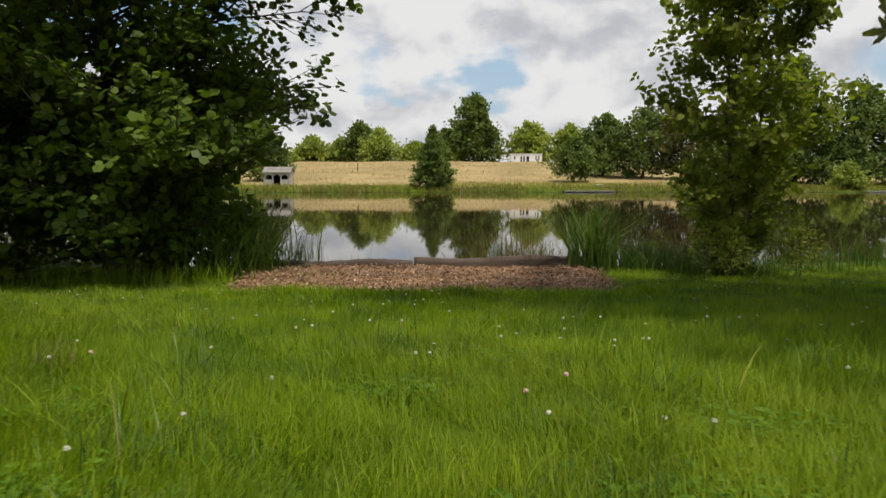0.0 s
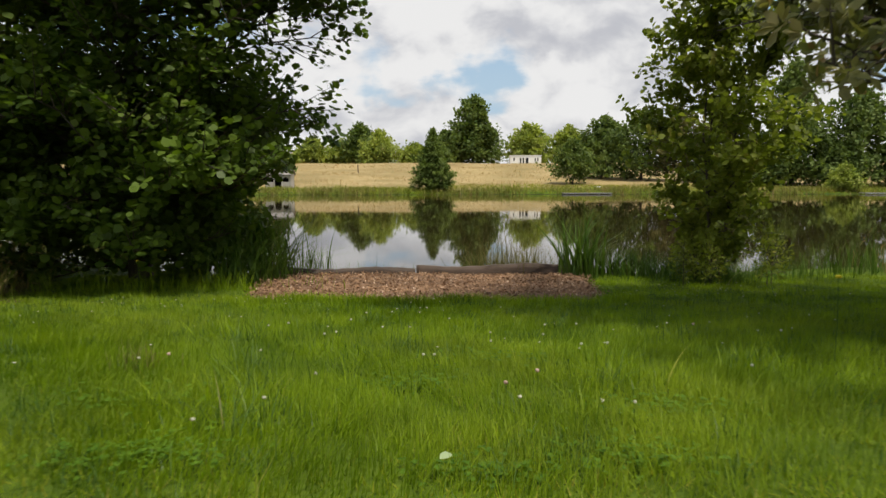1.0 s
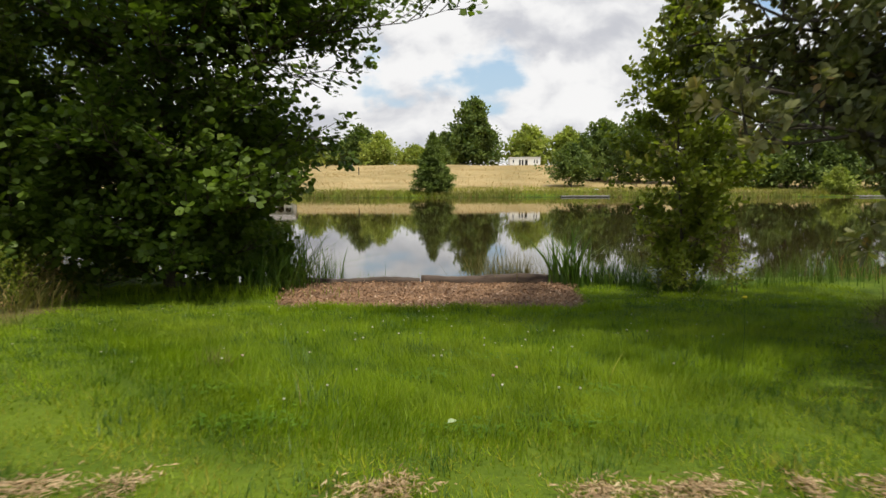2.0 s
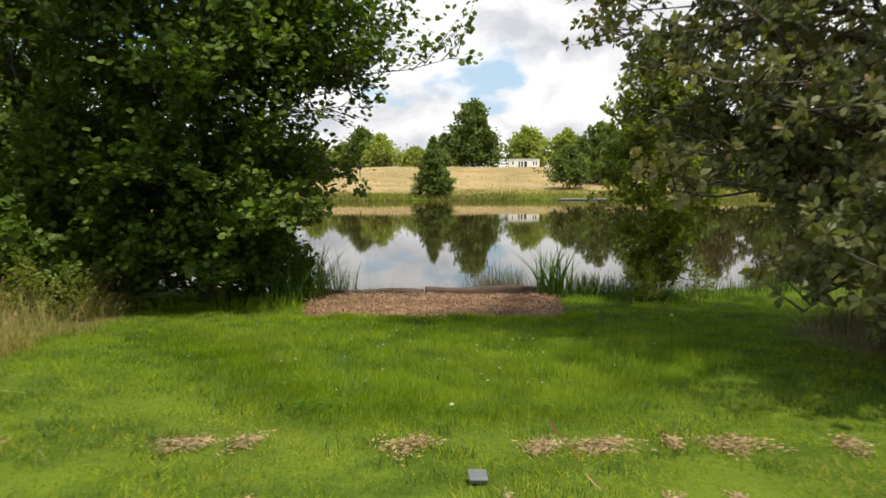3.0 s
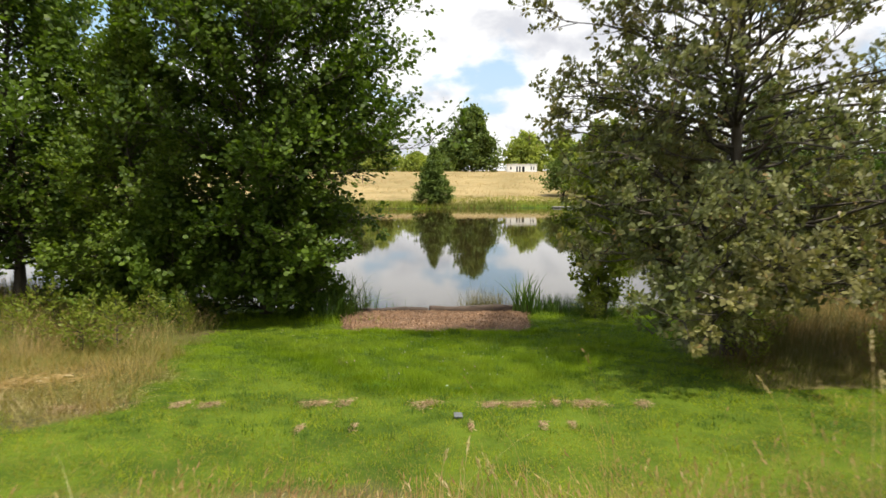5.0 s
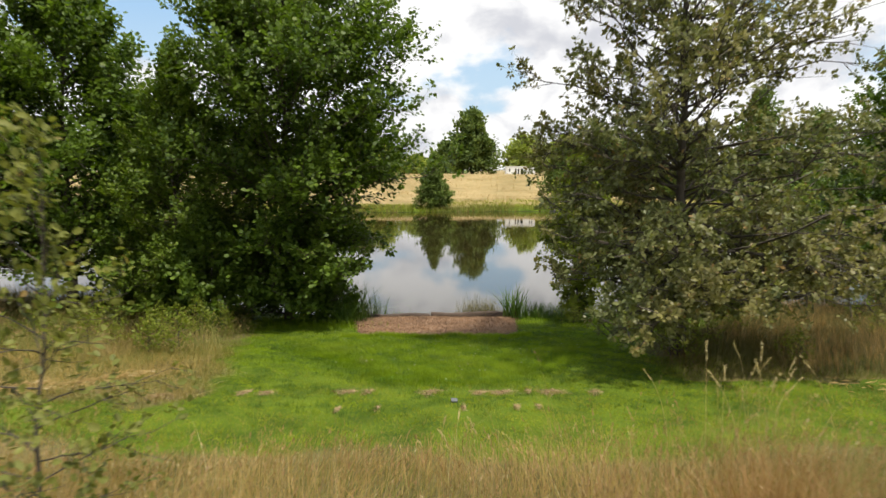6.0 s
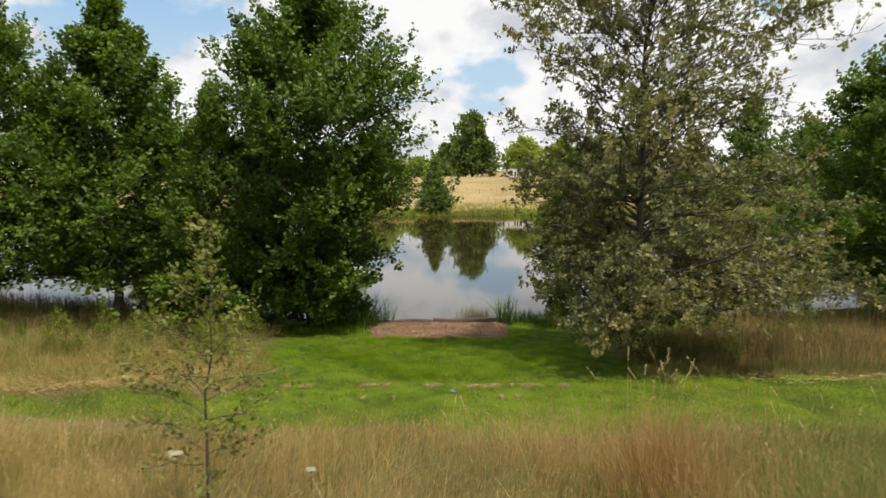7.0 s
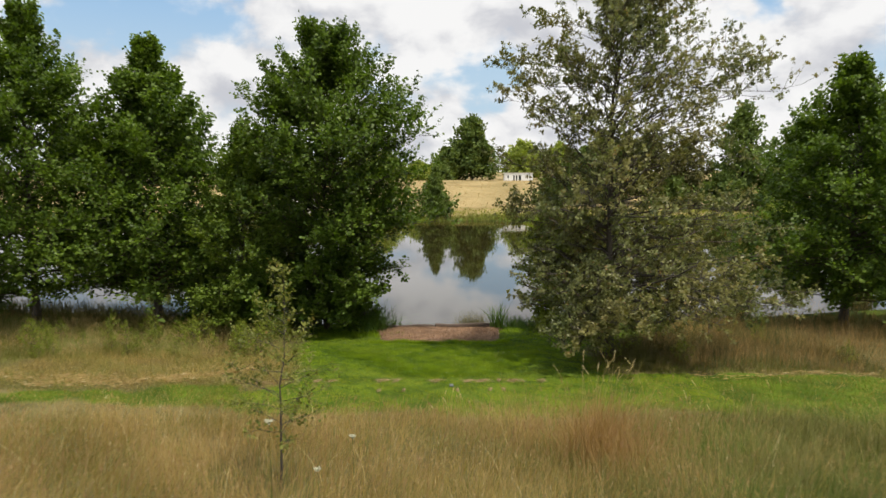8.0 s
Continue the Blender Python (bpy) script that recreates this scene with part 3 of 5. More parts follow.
# ---- trees on the near bank ----
ALDER_ENV = [(0, 1.7), (0.08, 1.8), (0.16, 2.0), (0.26, 2.6), (0.40, 3.2), (0.55, 3.55), (0.66, 3.6), (0.76, 3.4), (0.85, 2.8), (0.93, 2.0), (1.03, 0.8)]
plant_tree("alder_tree", on(-4.5, 9.9), 10.3, ALDER_ENV, M_ALDER, 3, "tall dense dark green alder with foliage down to the grass", limbs=260, lats=20, per=19, simple=5, wide=0.95, up=0.75,
           leaf=0.112, clear=0.02, low_part=0.6, rise=0.12, droop=0.05, offset=(0.20, -0.3), trunk_r=0.13, spread=0.30, fill=0.15, form="spray", climb=0.7,
           reach=[(4.6, -1.2, 4.35), (3.0, -1.0, 4.3), (3.3, -0.5, 4.8), (3.1, -1.3, 5.5), (3.2, 0.2, 6.3), (2.9, -1.8, 4.4), (3.1, 0.6, 5.1), (3.2, -0.9, 6.0), (3.0, -1.7, 5.0), (3.1, 0.3, 4.1)], group="alders on the bank")
HIGH_ENV = [(0, 1.5), (0.09, 2.8), (0.15, 4.0), (0.27, 4.3), (0.42, 4.0), (0.58, 3.4), (0.72, 2.7), (0.85, 1.9), (0.94, 1.1), (1.03, 0.35)]


def low_clear(x, y, z):
    """Grazed and shaded out: the trunks stand bare below."""
    return z < 0.55 + 0.15 * math.sin(x * 2.1)


for ax, ay, high, girth, seed in ((-11.7, 11.6, 10.2, 1.0, 11), (-16.4, 11.2, 11.4, 1.1, 17)):
    plant_tree("alder_tree", on(ax, ay), high, [(a, b * girth) for a, b in HIGH_ENV], M_ALDER, seed, "tall dark green alder with a bare lower trunk", limbs=215, lats=18, per=17, up=0.8,
               leaf=0.136, clear=0.10, rise=0.11, droop=0.10, group="alders on the bank", simple=True, wide=1.0, spread=0.30, form="spray", climb=0.7, bare=low_clear)
# this alder stands in the sun; its leaf colour is lightened for that
plant_tree("alder_tree", on(-7.5, 9.3), 7.0, [(0, 1.5), (0.2, 2.2), (0.5, 2.1), (0.8, 1.3), (1, 0.2)], M_ALDER_LIT, 23, "smaller bushy alder between its taller neighbours", limbs=120, lats=15, per=23, simple=5, up=0.8,
           leaf=0.100, clear=0.04, rise=0.10, droop=0.04, trunk_r=0.07, spread=0.32, group="alders on the bank", form="spray", climb=0.8)
plant_tree("alder_tree", on(15.6, 10.5), 9.3, HIGH_ENV, M_ALDER, 29, "dark green alder with a leaning bare lower trunk", limbs=200, lats=18, per=18, up=0.8,
           leaf=0.136, clear=0.10, rise=0.11, droop=0.10, group="alders on the bank", lean=(0.4, 0), simple=True, wide=1.0, spread=0.30, form="spray", climb=0.7, bare=low_clear)
plant_tree("alder_shrub", on(-6.4, 8.7), 3.0, [(0, 1.0), (0.2, 1.5), (0.5, 1.5), (0.8, 1.0), (1, 0.2)], M_ALDER, 24, "low dark alder bush beside the tall alder", "shrub", limbs=44, lats=10, per=20,
           leaf=0.125, clear=0.02, rise=0.12, trunk_r=0.03, stems=2, spread=0.34)
for bx, by, high, seed in ((-9.4, 11.2, 2.6, 26), (-8.3, 10.6, 2.2, 27), (-19.3, 12.2, 2.4, 28)):
    plant_tree("alder_shrub", on(bx, by), high, [(0, 0.9), (0.25, 1.35), (0.5, 1.3), (0.8, 0.9), (1, 0.25)], M_ALDER, seed, "low dark alder growth under the tall alders", "shrub", limbs=44, lats=9, per=18, simple=5,
               leaf=0.125, clear=0.02, rise=0.12, trunk_r=0.03, stems=2, spread=0.34, group="low growth under the alders")
OAK_ENV = [(0, 2.2), (0.08, 2.8), (0.15, 3.4), (0.24, 3.7), (0.34, 3.7), (0.47, 3.4), (0.58, 2.9), (0.68, 3.1), (0.78, 3.5), (0.88, 3.1), (0.96, 2.3), (1.03, 1.3)]


def open_below(x, y, z):
    """The oak is clear of branches low down towards the water, and all round near the ground."""
    return z < 0.62 + 0.08 * math.sin(3 * x) + 0.16 * min(max(x - 3.6, 0.0), 2.0) or (x < 0.60 * y and z < 0.92 + 0.25 * y) or (x < 0.64 * (y + 1.4) and z < 0.98 + 0.11 * (y + 1.4))


plant_tree("oak_tree", on(4.95, 4.2), 10.7, OAK_ENV, M_OAK, 7, "spreading young oak with olive leaves, thin towards the top", limbs=160, lats=15, per=33, simple=5, up=0.6,
           leaf=0.097, low_part=0.8, clear=0.07, rise=0.13, droop=0.08, bare=open_below, wiggle=0.075, airy=0.06, form="tuft",
           reach=[(-3.5, 1.3, 6.0), (-3.0, 0.6, 5.2), (-2.8, -0.6, 5.6), (-2.6, -1.5, 4.7), (-2.6, 1.9, 4.6), (-2.6, 2.6, 5.5), (-1.2, -3.9, 4.6),
                  (-0.4, -4.0, 5.6), (-2.7, 0.2, 4.5), (-3.2, 0.0, 8.5), (-2.9, -0.8, 8.0), (-2.6, 0.6, 9.0), (4.9, 0.0, 8.2), (4.2, 0.6, 8.6), (3.8, -0.5, 7.9), (-3.5, 0.3, 8.3), (-3.1, -0.4, 8.8), (-3.3, 0.1, 7.9), (5.3, 0.2, 8.3), (4.6, -0.3, 8.5), (-2.2, -0.3, 9.9), (2.5, 0.2, 10.4), (1.4, -0.5, 10.8),
                  (-1.5, -3.0, 1.6), (-0.8, -3.6, 1.7), (0.6, -3.7, 1.9), (1.8, -3.5, 2.0), (3.0, -2.9, 2.1), (-1.75, -3.0, 1.1), (-1.6, -2.9, 1.9), (-1.2, -3.0, 1.5), (-0.9, -3.2, 2.0), (-1.9, -2.7, 1.5), (-1.5, -2.8, 1.25), (-0.5, -3.3, 1.6), (-1.3, -2.6, 1.3), (-2.0, -2.6, 1.9), (-1.0, -3.2, 2.4), (-1.6, -2.4, 2.6),
                  (3.8, -0.8, 1.7), (3.2, -1.8, 1.4), (2.6, -2.4, 1.2), (1.8, -2.8, 1.5), (0.6, -3.0, 1.5), (-0.6, -3.1, 1.7), (-1.4, -2.8, 1.75), (2.5, -2.5, 1.9), (3.4, -2.0, 2.0), (1.2, -2.6, 2.2), (0.0, -2.9, 2.3), (4.0, 0.4, 1.9), (3.0, -1.4, 2.3),
                  (-2.75, 0.0, 2.27), (-2.45, -0.8, 2.12), (-2.05, 0.8, 2.37), (-1.75, -0.6, 2.17), (-2.35, 1.6, 2.67), (-1.65, 0.6, 2.37), (-2.95, 0.8, 2.57), (-3.1, 4.4, 3.9), (-2.8, 3.6, 3.6),
                  (5.5, -0.5, 2.2), (5.0, -1.2, 1.8), (4.6, 0.3, 2.5), (4.2, -1.5, 1.5), (5.0, 0.8, 2.7)],
            offset=(0.55, -0.1), skew=0.10, limb_r=0.36, trunk_r=0.135, wide=0.55, spread=0.26, fill=0.15, climb=0.5)
plant_tree("alder_shrub", on(-3.45, 9.4), 1.7, [(0, 0.7), (0.3, 0.85), (0.7, 0.6), (1, 0.15)], M_ALDER, 25, "low alder growth at the foot of the tall alder", "shrub", limbs=30, lats=8, per=14,
           leaf=0.11, clear=0.02, rise=0.1, trunk_r=0.02, stems=2, spread=0.34)
plant_tree("alder_shrub", on(3.9, 9.5), 4.3, [(0, 0.28), (0.12, 0.40), (0.25, 0.68), (0.42, 1.0), (0.6, 1.15), (0.78, 1.05), (0.9, 0.75), (1, 0.3)], M_SHRUB, 41,
           "upright yellow-green alder shrub with several stems by the water", "shrub", limbs=64, lats=10, per=19, leaf=0.088, low_part=0.1, clear=0.01, rise=0.13, trunk_r=0.028, stems=3, fill=0.1, spread=0.36)
plant_tree("oak_sapling", on(-2.62, -6.55), 3.45, [(0, 0.1), (0.25, 0.7), (0.4, 0.9), (0.6, 0.9), (0.8, 0.6), (1, 0.08)], M_SAPLING, 43,
           "thin young oak with sparse yellowing leaves in the meadow", "sapling", limbs=30, lats=6, per=8, leaf=0.062, clear=0.22, rise=0.06, climb=0.2, trunk_r=0.022, fill=0.25, spread=0.30, wide=0.6, lean=(0.12, 0.1), limb_r=0.18)

# ---- the far bank ----
BALL = [(0, 0.55), (0.12, 0.85), (0.3, 1.0), (0.55, 1.0), (0.75, 0.8), (0.9, 0.5), (1.0, 0.15)]
LOW = [(0, 0.8), (0.15, 1.0), (0.4, 1.0), (0.65, 0.85), (0.85, 0.55), (1.0, 0.15)]
CONE = [(0, 0.85), (0.1, 1.0), (0.3, 0.92), (0.5, 0.72), (0.7, 0.45), (0.85, 0.22), (1.0, 0.02)]


def far_tree(x, y, height, radius, env, mat, seed, label, category="tree", leaf=0.34, clear=0.04, limbs=56, lats=7, per=14, group="trees beyond the pond", **more):
    return plant_tree(category, on(x, y), height * 0.91, [(a, b * radius * 0.9) for a, b in env], mat, seed, label, category, limbs=limbs, lats=lats, per=per,
                      leaf=leaf * 1.48, clear=clear, trunk_r=0.016 * height, simple=True, group=group, spread=0.36, fill=0.1, **more)


OAKFORM = [(0, 0.8), (0.15, 1.0), (0.35, 1.0), (0.5, 0.86), (0.62, 0.66), (0.78, 0.62), (0.9, 0.5), (1.0, 0.25)]
far_tree(-1.2, 86.2, 7.9, 2.9, CONE, M_CONIFER, 51, "dark green cone-shaped tree at the water's edge", leaf=0.14, limbs=130, per=26, rise=0.05, climb=0.3)
far_tree(8.6, 200, 17.8, 7.9, OAKFORM, M_FAR_DARK, 52, "tall dark green oak on the rise beyond the field", leaf=0.62, limbs=90, lats=11)
far_tree(1.5, 204, 9.0, 5.0, LOW, M_FAR_DARK, 53, "lower dark tree beside the tall oak", leaf=0.6)
far_tree(24.5, 205, 10.5, 7.5, LOW, M_FAR_PALE, 54, "pale green broad tree behind the white caravan", leaf=0.65)
far_tree(36, 206, 10.0, 7.0, LOW, M_FAR_PALE, 55, "pale green broad tree behind the white caravan", leaf=0.65)
far_tree(44, 190, 10.5, 6.5, LOW, M_FAR_DARK, 56, "green hedgerow tree at the field edge", leaf=0.6)
far_tree(18.4, 102, 5.9, 3.9, [(0, 0.3), (0.2, 0.8), (0.35, 1.0), (0.6, 0.9), (0.85, 0.55), (1.0, 0.15)], M_FAR_DARK, 57, "rounded grey-green tree standing on the far bank", leaf=0.26, clear=0.15)
far_tree(25.0, 114, 9.0, 5.4, LOW, M_FAR_DARK, 58, "dark green tree in the bank grove", leaf=0.34)
far_tree(30.0, 109, 10.4, 5.2, BALL, M_FAR_DARK, 59, "dark green tree in the bank grove", leaf=0.34)
far_tree(35.0, 107, 10.8, 5.0, BALL, M_FAR_OLIVE, 60, "olive-brown tree in the bank grove", leaf=0.34, clear=0.12)
far_tree(41.0, 105, 10.6, 5.6, BALL, M_FAR_OLIVE, 61, "olive-brown tree in the bank grove", leaf=0.34, clear=0.12)
far_tree(48.0, 99, 16.5, 5.8, LOW, M_FAR_DARK, 62, "dark green tree at the end of the pond", leaf=0.38, limbs=80, per=15)
far_tree(56, 97, 13.0, 6.5, LOW, M_FAR_DARK, 63, "dark green tree at the end of the pond", leaf=0.38, limbs=80, per=15)
far_tree(65, 94, 14.5, 6.5, LOW, M_FAR_DARK, 64, "dark green tree at the end of the pond", leaf=0.38, limbs=80, per=15)
far_tree(-21.2, 186, 9.9, 4.2, BALL, M_FAR_DARK, 65, "dark green rounded tree beyond the field", leaf=0.55)
far_tree(-15.2, 174, 7.5, 5.0, LOW, M_FAR_PALE, 66, "green rounded bush at the field edge", "bush", leaf=0.45)
far_tree(-33.5, 186, 6.2, 5.2, LOW, M_FAR_PALE, 67, "pale green bush at the field edge", "bush", leaf=0.5)
far_tree(-26.8, 190, 6.0, 3.2, LOW, M_FAR_PALE, 68, "pale green bush at the field edge", "bush", leaf=0.5)
far_tree(-35.0, 160, 2.2, 2.6, LOW, M_FAR_PALE, 72, "low green bush in the dry field", "bush", leaf=0.3, limbs=30)
far_tree(-25.0, 104, 7.0, 3.2, LOW, M_FAR_DARK, 69, "dark green tree beside the summerhouse", leaf=0.3)
far_tree(-7.0, 182, 4.6, 4.2, LOW, M_FAR_PALE, 70, "low hedge bush beyond the field", "bush", leaf=0.5)
far_tree(-1.5, 184, 4.0, 4.0, LOW, M_FAR_DARK, 73, "low hedge bush beyond the field", "bush", leaf=0.5)
far_tree(48.3, 86.5, 2.9, 1.7, LOW, M_FAR_PALE, 71, "small yellow-green bush at the water's edge", "bush", leaf=0.2)
for bx, by, high in ((38.5, 103, 4.5), (44.5, 97, 5.5), (52.0, 94, 5.5), (60.0, 91, 6.0)):
    far_tree(bx, by, high, 4.4, LOW, M_FAR_DARK, 110 + int(bx), "dark green bush under the trees at the pond's end", "bush", leaf=0.34, limbs=44, group="bushes at the end of the pond")
for i in range(5):
    far_tree(-118 + i * 17.0, 150 + 30 * (i % 3), 10 + 2 * (i % 4), 7.5, LOW, M_FAR_DARK, 80 + i, "dark green tree in the distant wood", leaf=1.1, limbs=34)
for i in range(5):
    far_tree(74 + i * 12.0, 90 + 14 * (i % 3), 13 + 2 * (i % 3), 7.0, LOW, M_FAR_DARK, 95 + i, "dark green tree in the distant wood", leaf=0.8, limbs=34)

# ---- grass ----
RNG = np.random.default_rng(77)


def scatter(n, x0, x1, y0, y1, keep=None):
    x, y = RNG.uniform(x0, x1, n), RNG.uniform(y0, y1, n)
    if keep is not None:
        k = keep(x, y)
        x, y = x[k], y[k]
    return np.stack([x, y, land(x, y) - 0.01], 1)


def stuff(name, me, label, category):
    return tagged(new(name, me), label, category, "", "stuff")


def tufts(P, s=1.0, seed=0.0):
    return 0.5 + 0.5 * np.clip(wobble(P[:, 0], P[:, 1], 3.1 * s, seed) + 0.8 * wobble(P[:, 0], P[:, 1], 7.7 * s, seed + 1), -1, 1)


def chipped(x, y):
    v = np.clip((y - bed_front(x)) / (9.84 - bed_front(x)), 0, 1)
    lo, hi = bed_edges(v)
    return (x > lo + 0.05) & (x < hi - 0.05) & (y > bed_front(x) + 0.10) & (y < 10.0)


def lawn_near(x, y):
    edge = np.clip((0.62 * y + 0.9 - np.abs(x)) / 0.9, 0, 1)
    return RNG.random(len(x)) < np.clip(1.3 - 0.19 * y, 0.0, 1) * edge * np.clip((y - 0.7) / 0.9, 0, 1)


def lawn_wide(x, y):
    return (lawn_cover(x, y) > 0.2 + 0.6 * RNG.random(len(x))) & ~chipped(x, y) & (y < near_shore(x) - 0.05)


def side_verge(x, y):
    return lawn_cover(x, y) < 0.7


P = scatter(200000, -4.0, 4.0, 0.9, 6.4, lawn_near)
t = tufts(P)
wide = np.clip(0.5 + 0.9 * wobble(P[:, 0], P[:, 1], 1.15, 21.0), 0, 1)
stuff("lawn_grass", blades("lawn_grass", P, RNG.uniform(0.06, 0.15, len(P)) * (0.42 + 0.75 * t + 0.18 * wide), RNG.uniform(0.0026, 0.0052, len(P)), M_LAWN, RNG, 0.5, 2,
                           np.clip(RNG.beta(2.2, 2.6, len(P)) * 0.7 + 0.42 * t + 0.25 * wide - 0.28, 0, 1), comb=1.0), "fresh green uncut lawn grass by the pond", "grass")
P = scatter(280000, -5.6, 6.5, -3.3, 10.2, lawn_wide)
t = tufts(P)
mown = np.interp(P[:, 1], [-0.6, 3.6], [0.66, 0.95])
yellow = RNG.random(len(P)) < np.interp(P[:, 1], [-3.0, 0.5, 3.0], [1.0, 0.6, 0.0])
lawn_all, t_all, mown_all = P, t, mown
for k, blade in ((~yellow, M_LAWN), (yellow, M_FRONT)):
    P, t, mown = lawn_all[k], t_all[k], mown_all[k]
    stuff("lawn_grass", blades("lawn_grass", P, RNG.uniform(0.045, 0.095, len(P)) * (0.45 + 0.8 * t) * mown, RNG.uniform(0.006, 0.011, len(P)), blade, RNG, 0.9, 1, np.clip(RNG.beta(2.2, 2.6, len(P)) * 0.7 + 0.55 * t - 0.24 + 0.3 * (1 - mown), 0, 1)), "fresh green mown lawn grass by the pond", "grass")
# darker, coarser tufts that the mower left standing
cx, cy = RNG.uniform(-4.2, 4.6, 420), RNG.uniform(-0.8, 8.4, 420)
k = lawn_wide(cx, cy)
cx, cy = np.repeat(cx[k], 34), np.repeat(cy[k], 34)
cx, cy = cx + RNG.normal(0, 0.075, len(cx)), cy + RNG.normal(0, 0.05, len(cy))
P = np.stack([cx, cy, land(cx, cy) - 0.01], 1)
stuff("grass_tufts", blades("grass_tufts", P, RNG.uniform(0.05, 0.13, len(P)), RNG.uniform(0.004, 0.008, len(P)), M_REED, RNG, 0.6, 2, RNG.beta(2, 4, len(P)) * 0.8), "coarse dark green tufts in the mown lawn", "grass")
P = np.concatenate([scatter(42000, -22, -5, -3.3, 1.0, lawn_wide), scatter(42000, 6.5, 22, -3.3, 1.0, lawn_wide)])
stuff("path_grass", blades("path_grass", P, RNG.uniform(0.04, 0.09, len(P)), RNG.uniform(0.008, 0.014, len(P)), M_PATH, RNG, 0.6, 1), "short green grass on the mown path", "grass")


P = scatter(14000, 3.6, 12.0, 0.7, 3.4, side_verge)
stuff("path_grass", blades("path_grass", P, RNG.uniform(0.06, 0.16, len(P)), RNG.uniform(0.007, 0.012, len(P)), M_PATH, RNG, 0.7, 1), "short green grass creeping under the oak", "grass")
P = np.concatenate([scatter(15000, -22, -4.2, -3.2, 1.2), scatter(10000, 4.5, 22, -3.2, 1.0), scatter(15000, -4.2, 4.5, -3.3, -0.6, lambda x, y: RNG.random(len(x)) < np.interp(y, [-3.2, -0.6], [1.0, 0.1]))])
stuff("path_grass", blades("path_grass", P, RNG.uniform(0.05, 0.13, len(P)), RNG.uniform(0.007, 0.013, len(P)) * np.where(np.abs(P[:, 0]) < 4.5, 0.4, 1.0), M_DRY, RNG, 1.0, 1), "dry olive tufts on the mown path", "grass")


M_SEED = foliage("pale_seed_head", (0.34, 0.225, 0.085), (0.58, 0.41, 0.19), (0.70, 0.56, 0.34), 0.3, 0.7, 0.9)
M_SEED_RED = foliage("russet_seed_head", (0.29, 0.165, 0.075), (0.49, 0.31, 0.155), (0.58, 0.42, 0.26), 0.3, 0.7, 0.9)


def long_grass(name, P, low, high, mat, head_mat, label, width=0.006, heads=0.5, bend=0.35, sway=0.22, verge=1.0):
    """Long grass: bent blades, and stalks with feathered seed heads on a part of them; verge: height kept next to the lawn's front."""
    t = tufts(P, 0.35, 2.0)
    t = np.clip(t * 0.7 + 0.5 * (0.5 + wobble(P[:, 0], P[:, 1], 0.9, 3.3)) * 0.9 + 0.25 * wobble(P[:, 0], P[:, 1], 2.7, 5.1), 0, 1.3)
    H = RNG.uniform(low, high, len(P)) * (0.34 + 0.86 * t) * np.interp(P[:, 1], [-4.4, -2.7], [1.0, verge])
    lit = np.clip(0.55 * RNG.beta(2.2, 2.4, len(P)) + 0.45 * t, 0, 1)
    ob = stuff(name, blades(name, P, H, RNG.uniform(0.6, 1.3, len(P)) * width, mat, RNG, bend, 2, lit, comb=0.8), label, "grass")
    k = RNG.random(len(P)) < heads
    Q, h = P[k], H[k]
    n = len(Q)
    drift = 0.9 * sway * np.stack([np.cos(2.6 * wobble(Q[:, 0], Q[:, 1], 0.8, 1.5) + 0.6), np.sin(2.6 * wobble(Q[:, 0], Q[:, 1], 0.8, 1.5) + 0.6)], 1)
    lean = (RNG.normal(0, sway, (n, 2)) + drift) * h[:, None]
    top = Q + np.stack([lean[:, 0], lean[:, 1], h * RNG.uniform(0.9, 1.2, n)], 1)
    mid = Q * 0.45 + top * 0.55 - np.concatenate([lean * 0.22, np.zeros((n, 1))], 1)
    w = np.array([[0.0014, 0.0006, 0]])
    stalks = np.stack([Q - w, Q + w, mid + w * 0.8, mid - w * 0.8, top], 1).reshape(-1, 3)
    base = np.arange(n)[:, None] * 5
    stem = mesh_of(name + "_stalk", stalks, [base + np.array([[0, 1, 2, 3]]), base + np.array([[3, 2, 4]])], head_mat, np.repeat(RNG.beta(2, 2, n), 5))
    part("stalks", stem, ob)
    each = 3
    end = unit(top - mid)
    D = np.repeat(end, each, 0) + RNG.normal(0, 0.22, (each * n, 3))
    N = RNG.normal(0, 1, (each * n, 3)) * np.array([[1, 1, 0.2]])
    size = RNG.uniform(0.03, 0.075, each * n)
    down = np.tile(np.linspace(0.0, 0.10, each), n)[:, None] * np.repeat(RNG.uniform(0.5, 1.2, n), each)[:, None]
    part("seed_heads", leaves("seed_heads", np.repeat(top, each, 0) - np.repeat(end, each, 0) * (down + 0.03), D, N, size, np.clip(np.repeat(RNG.beta(2, 2, n), each) + RNG.normal(0, 0.15, each * n), 0, 1), head_mat, True, 0.14), ob)
    return ob


def fading(x, y):
    """Stand of tall stalks thinning out towards its borders."""
    edge = np.minimum(11.5 - np.abs(x), y + 11.0) + 1.6 * wobble(x, y, 0.6, 14.0)
    return RNG.random(len(x)) < np.clip(edge / 3.5, 0, 1)


def front_meadow(x, y):
    return lawn_cover(x, y) < 0.12 + 0.5 * RNG.random(len(x)) ** 1.5


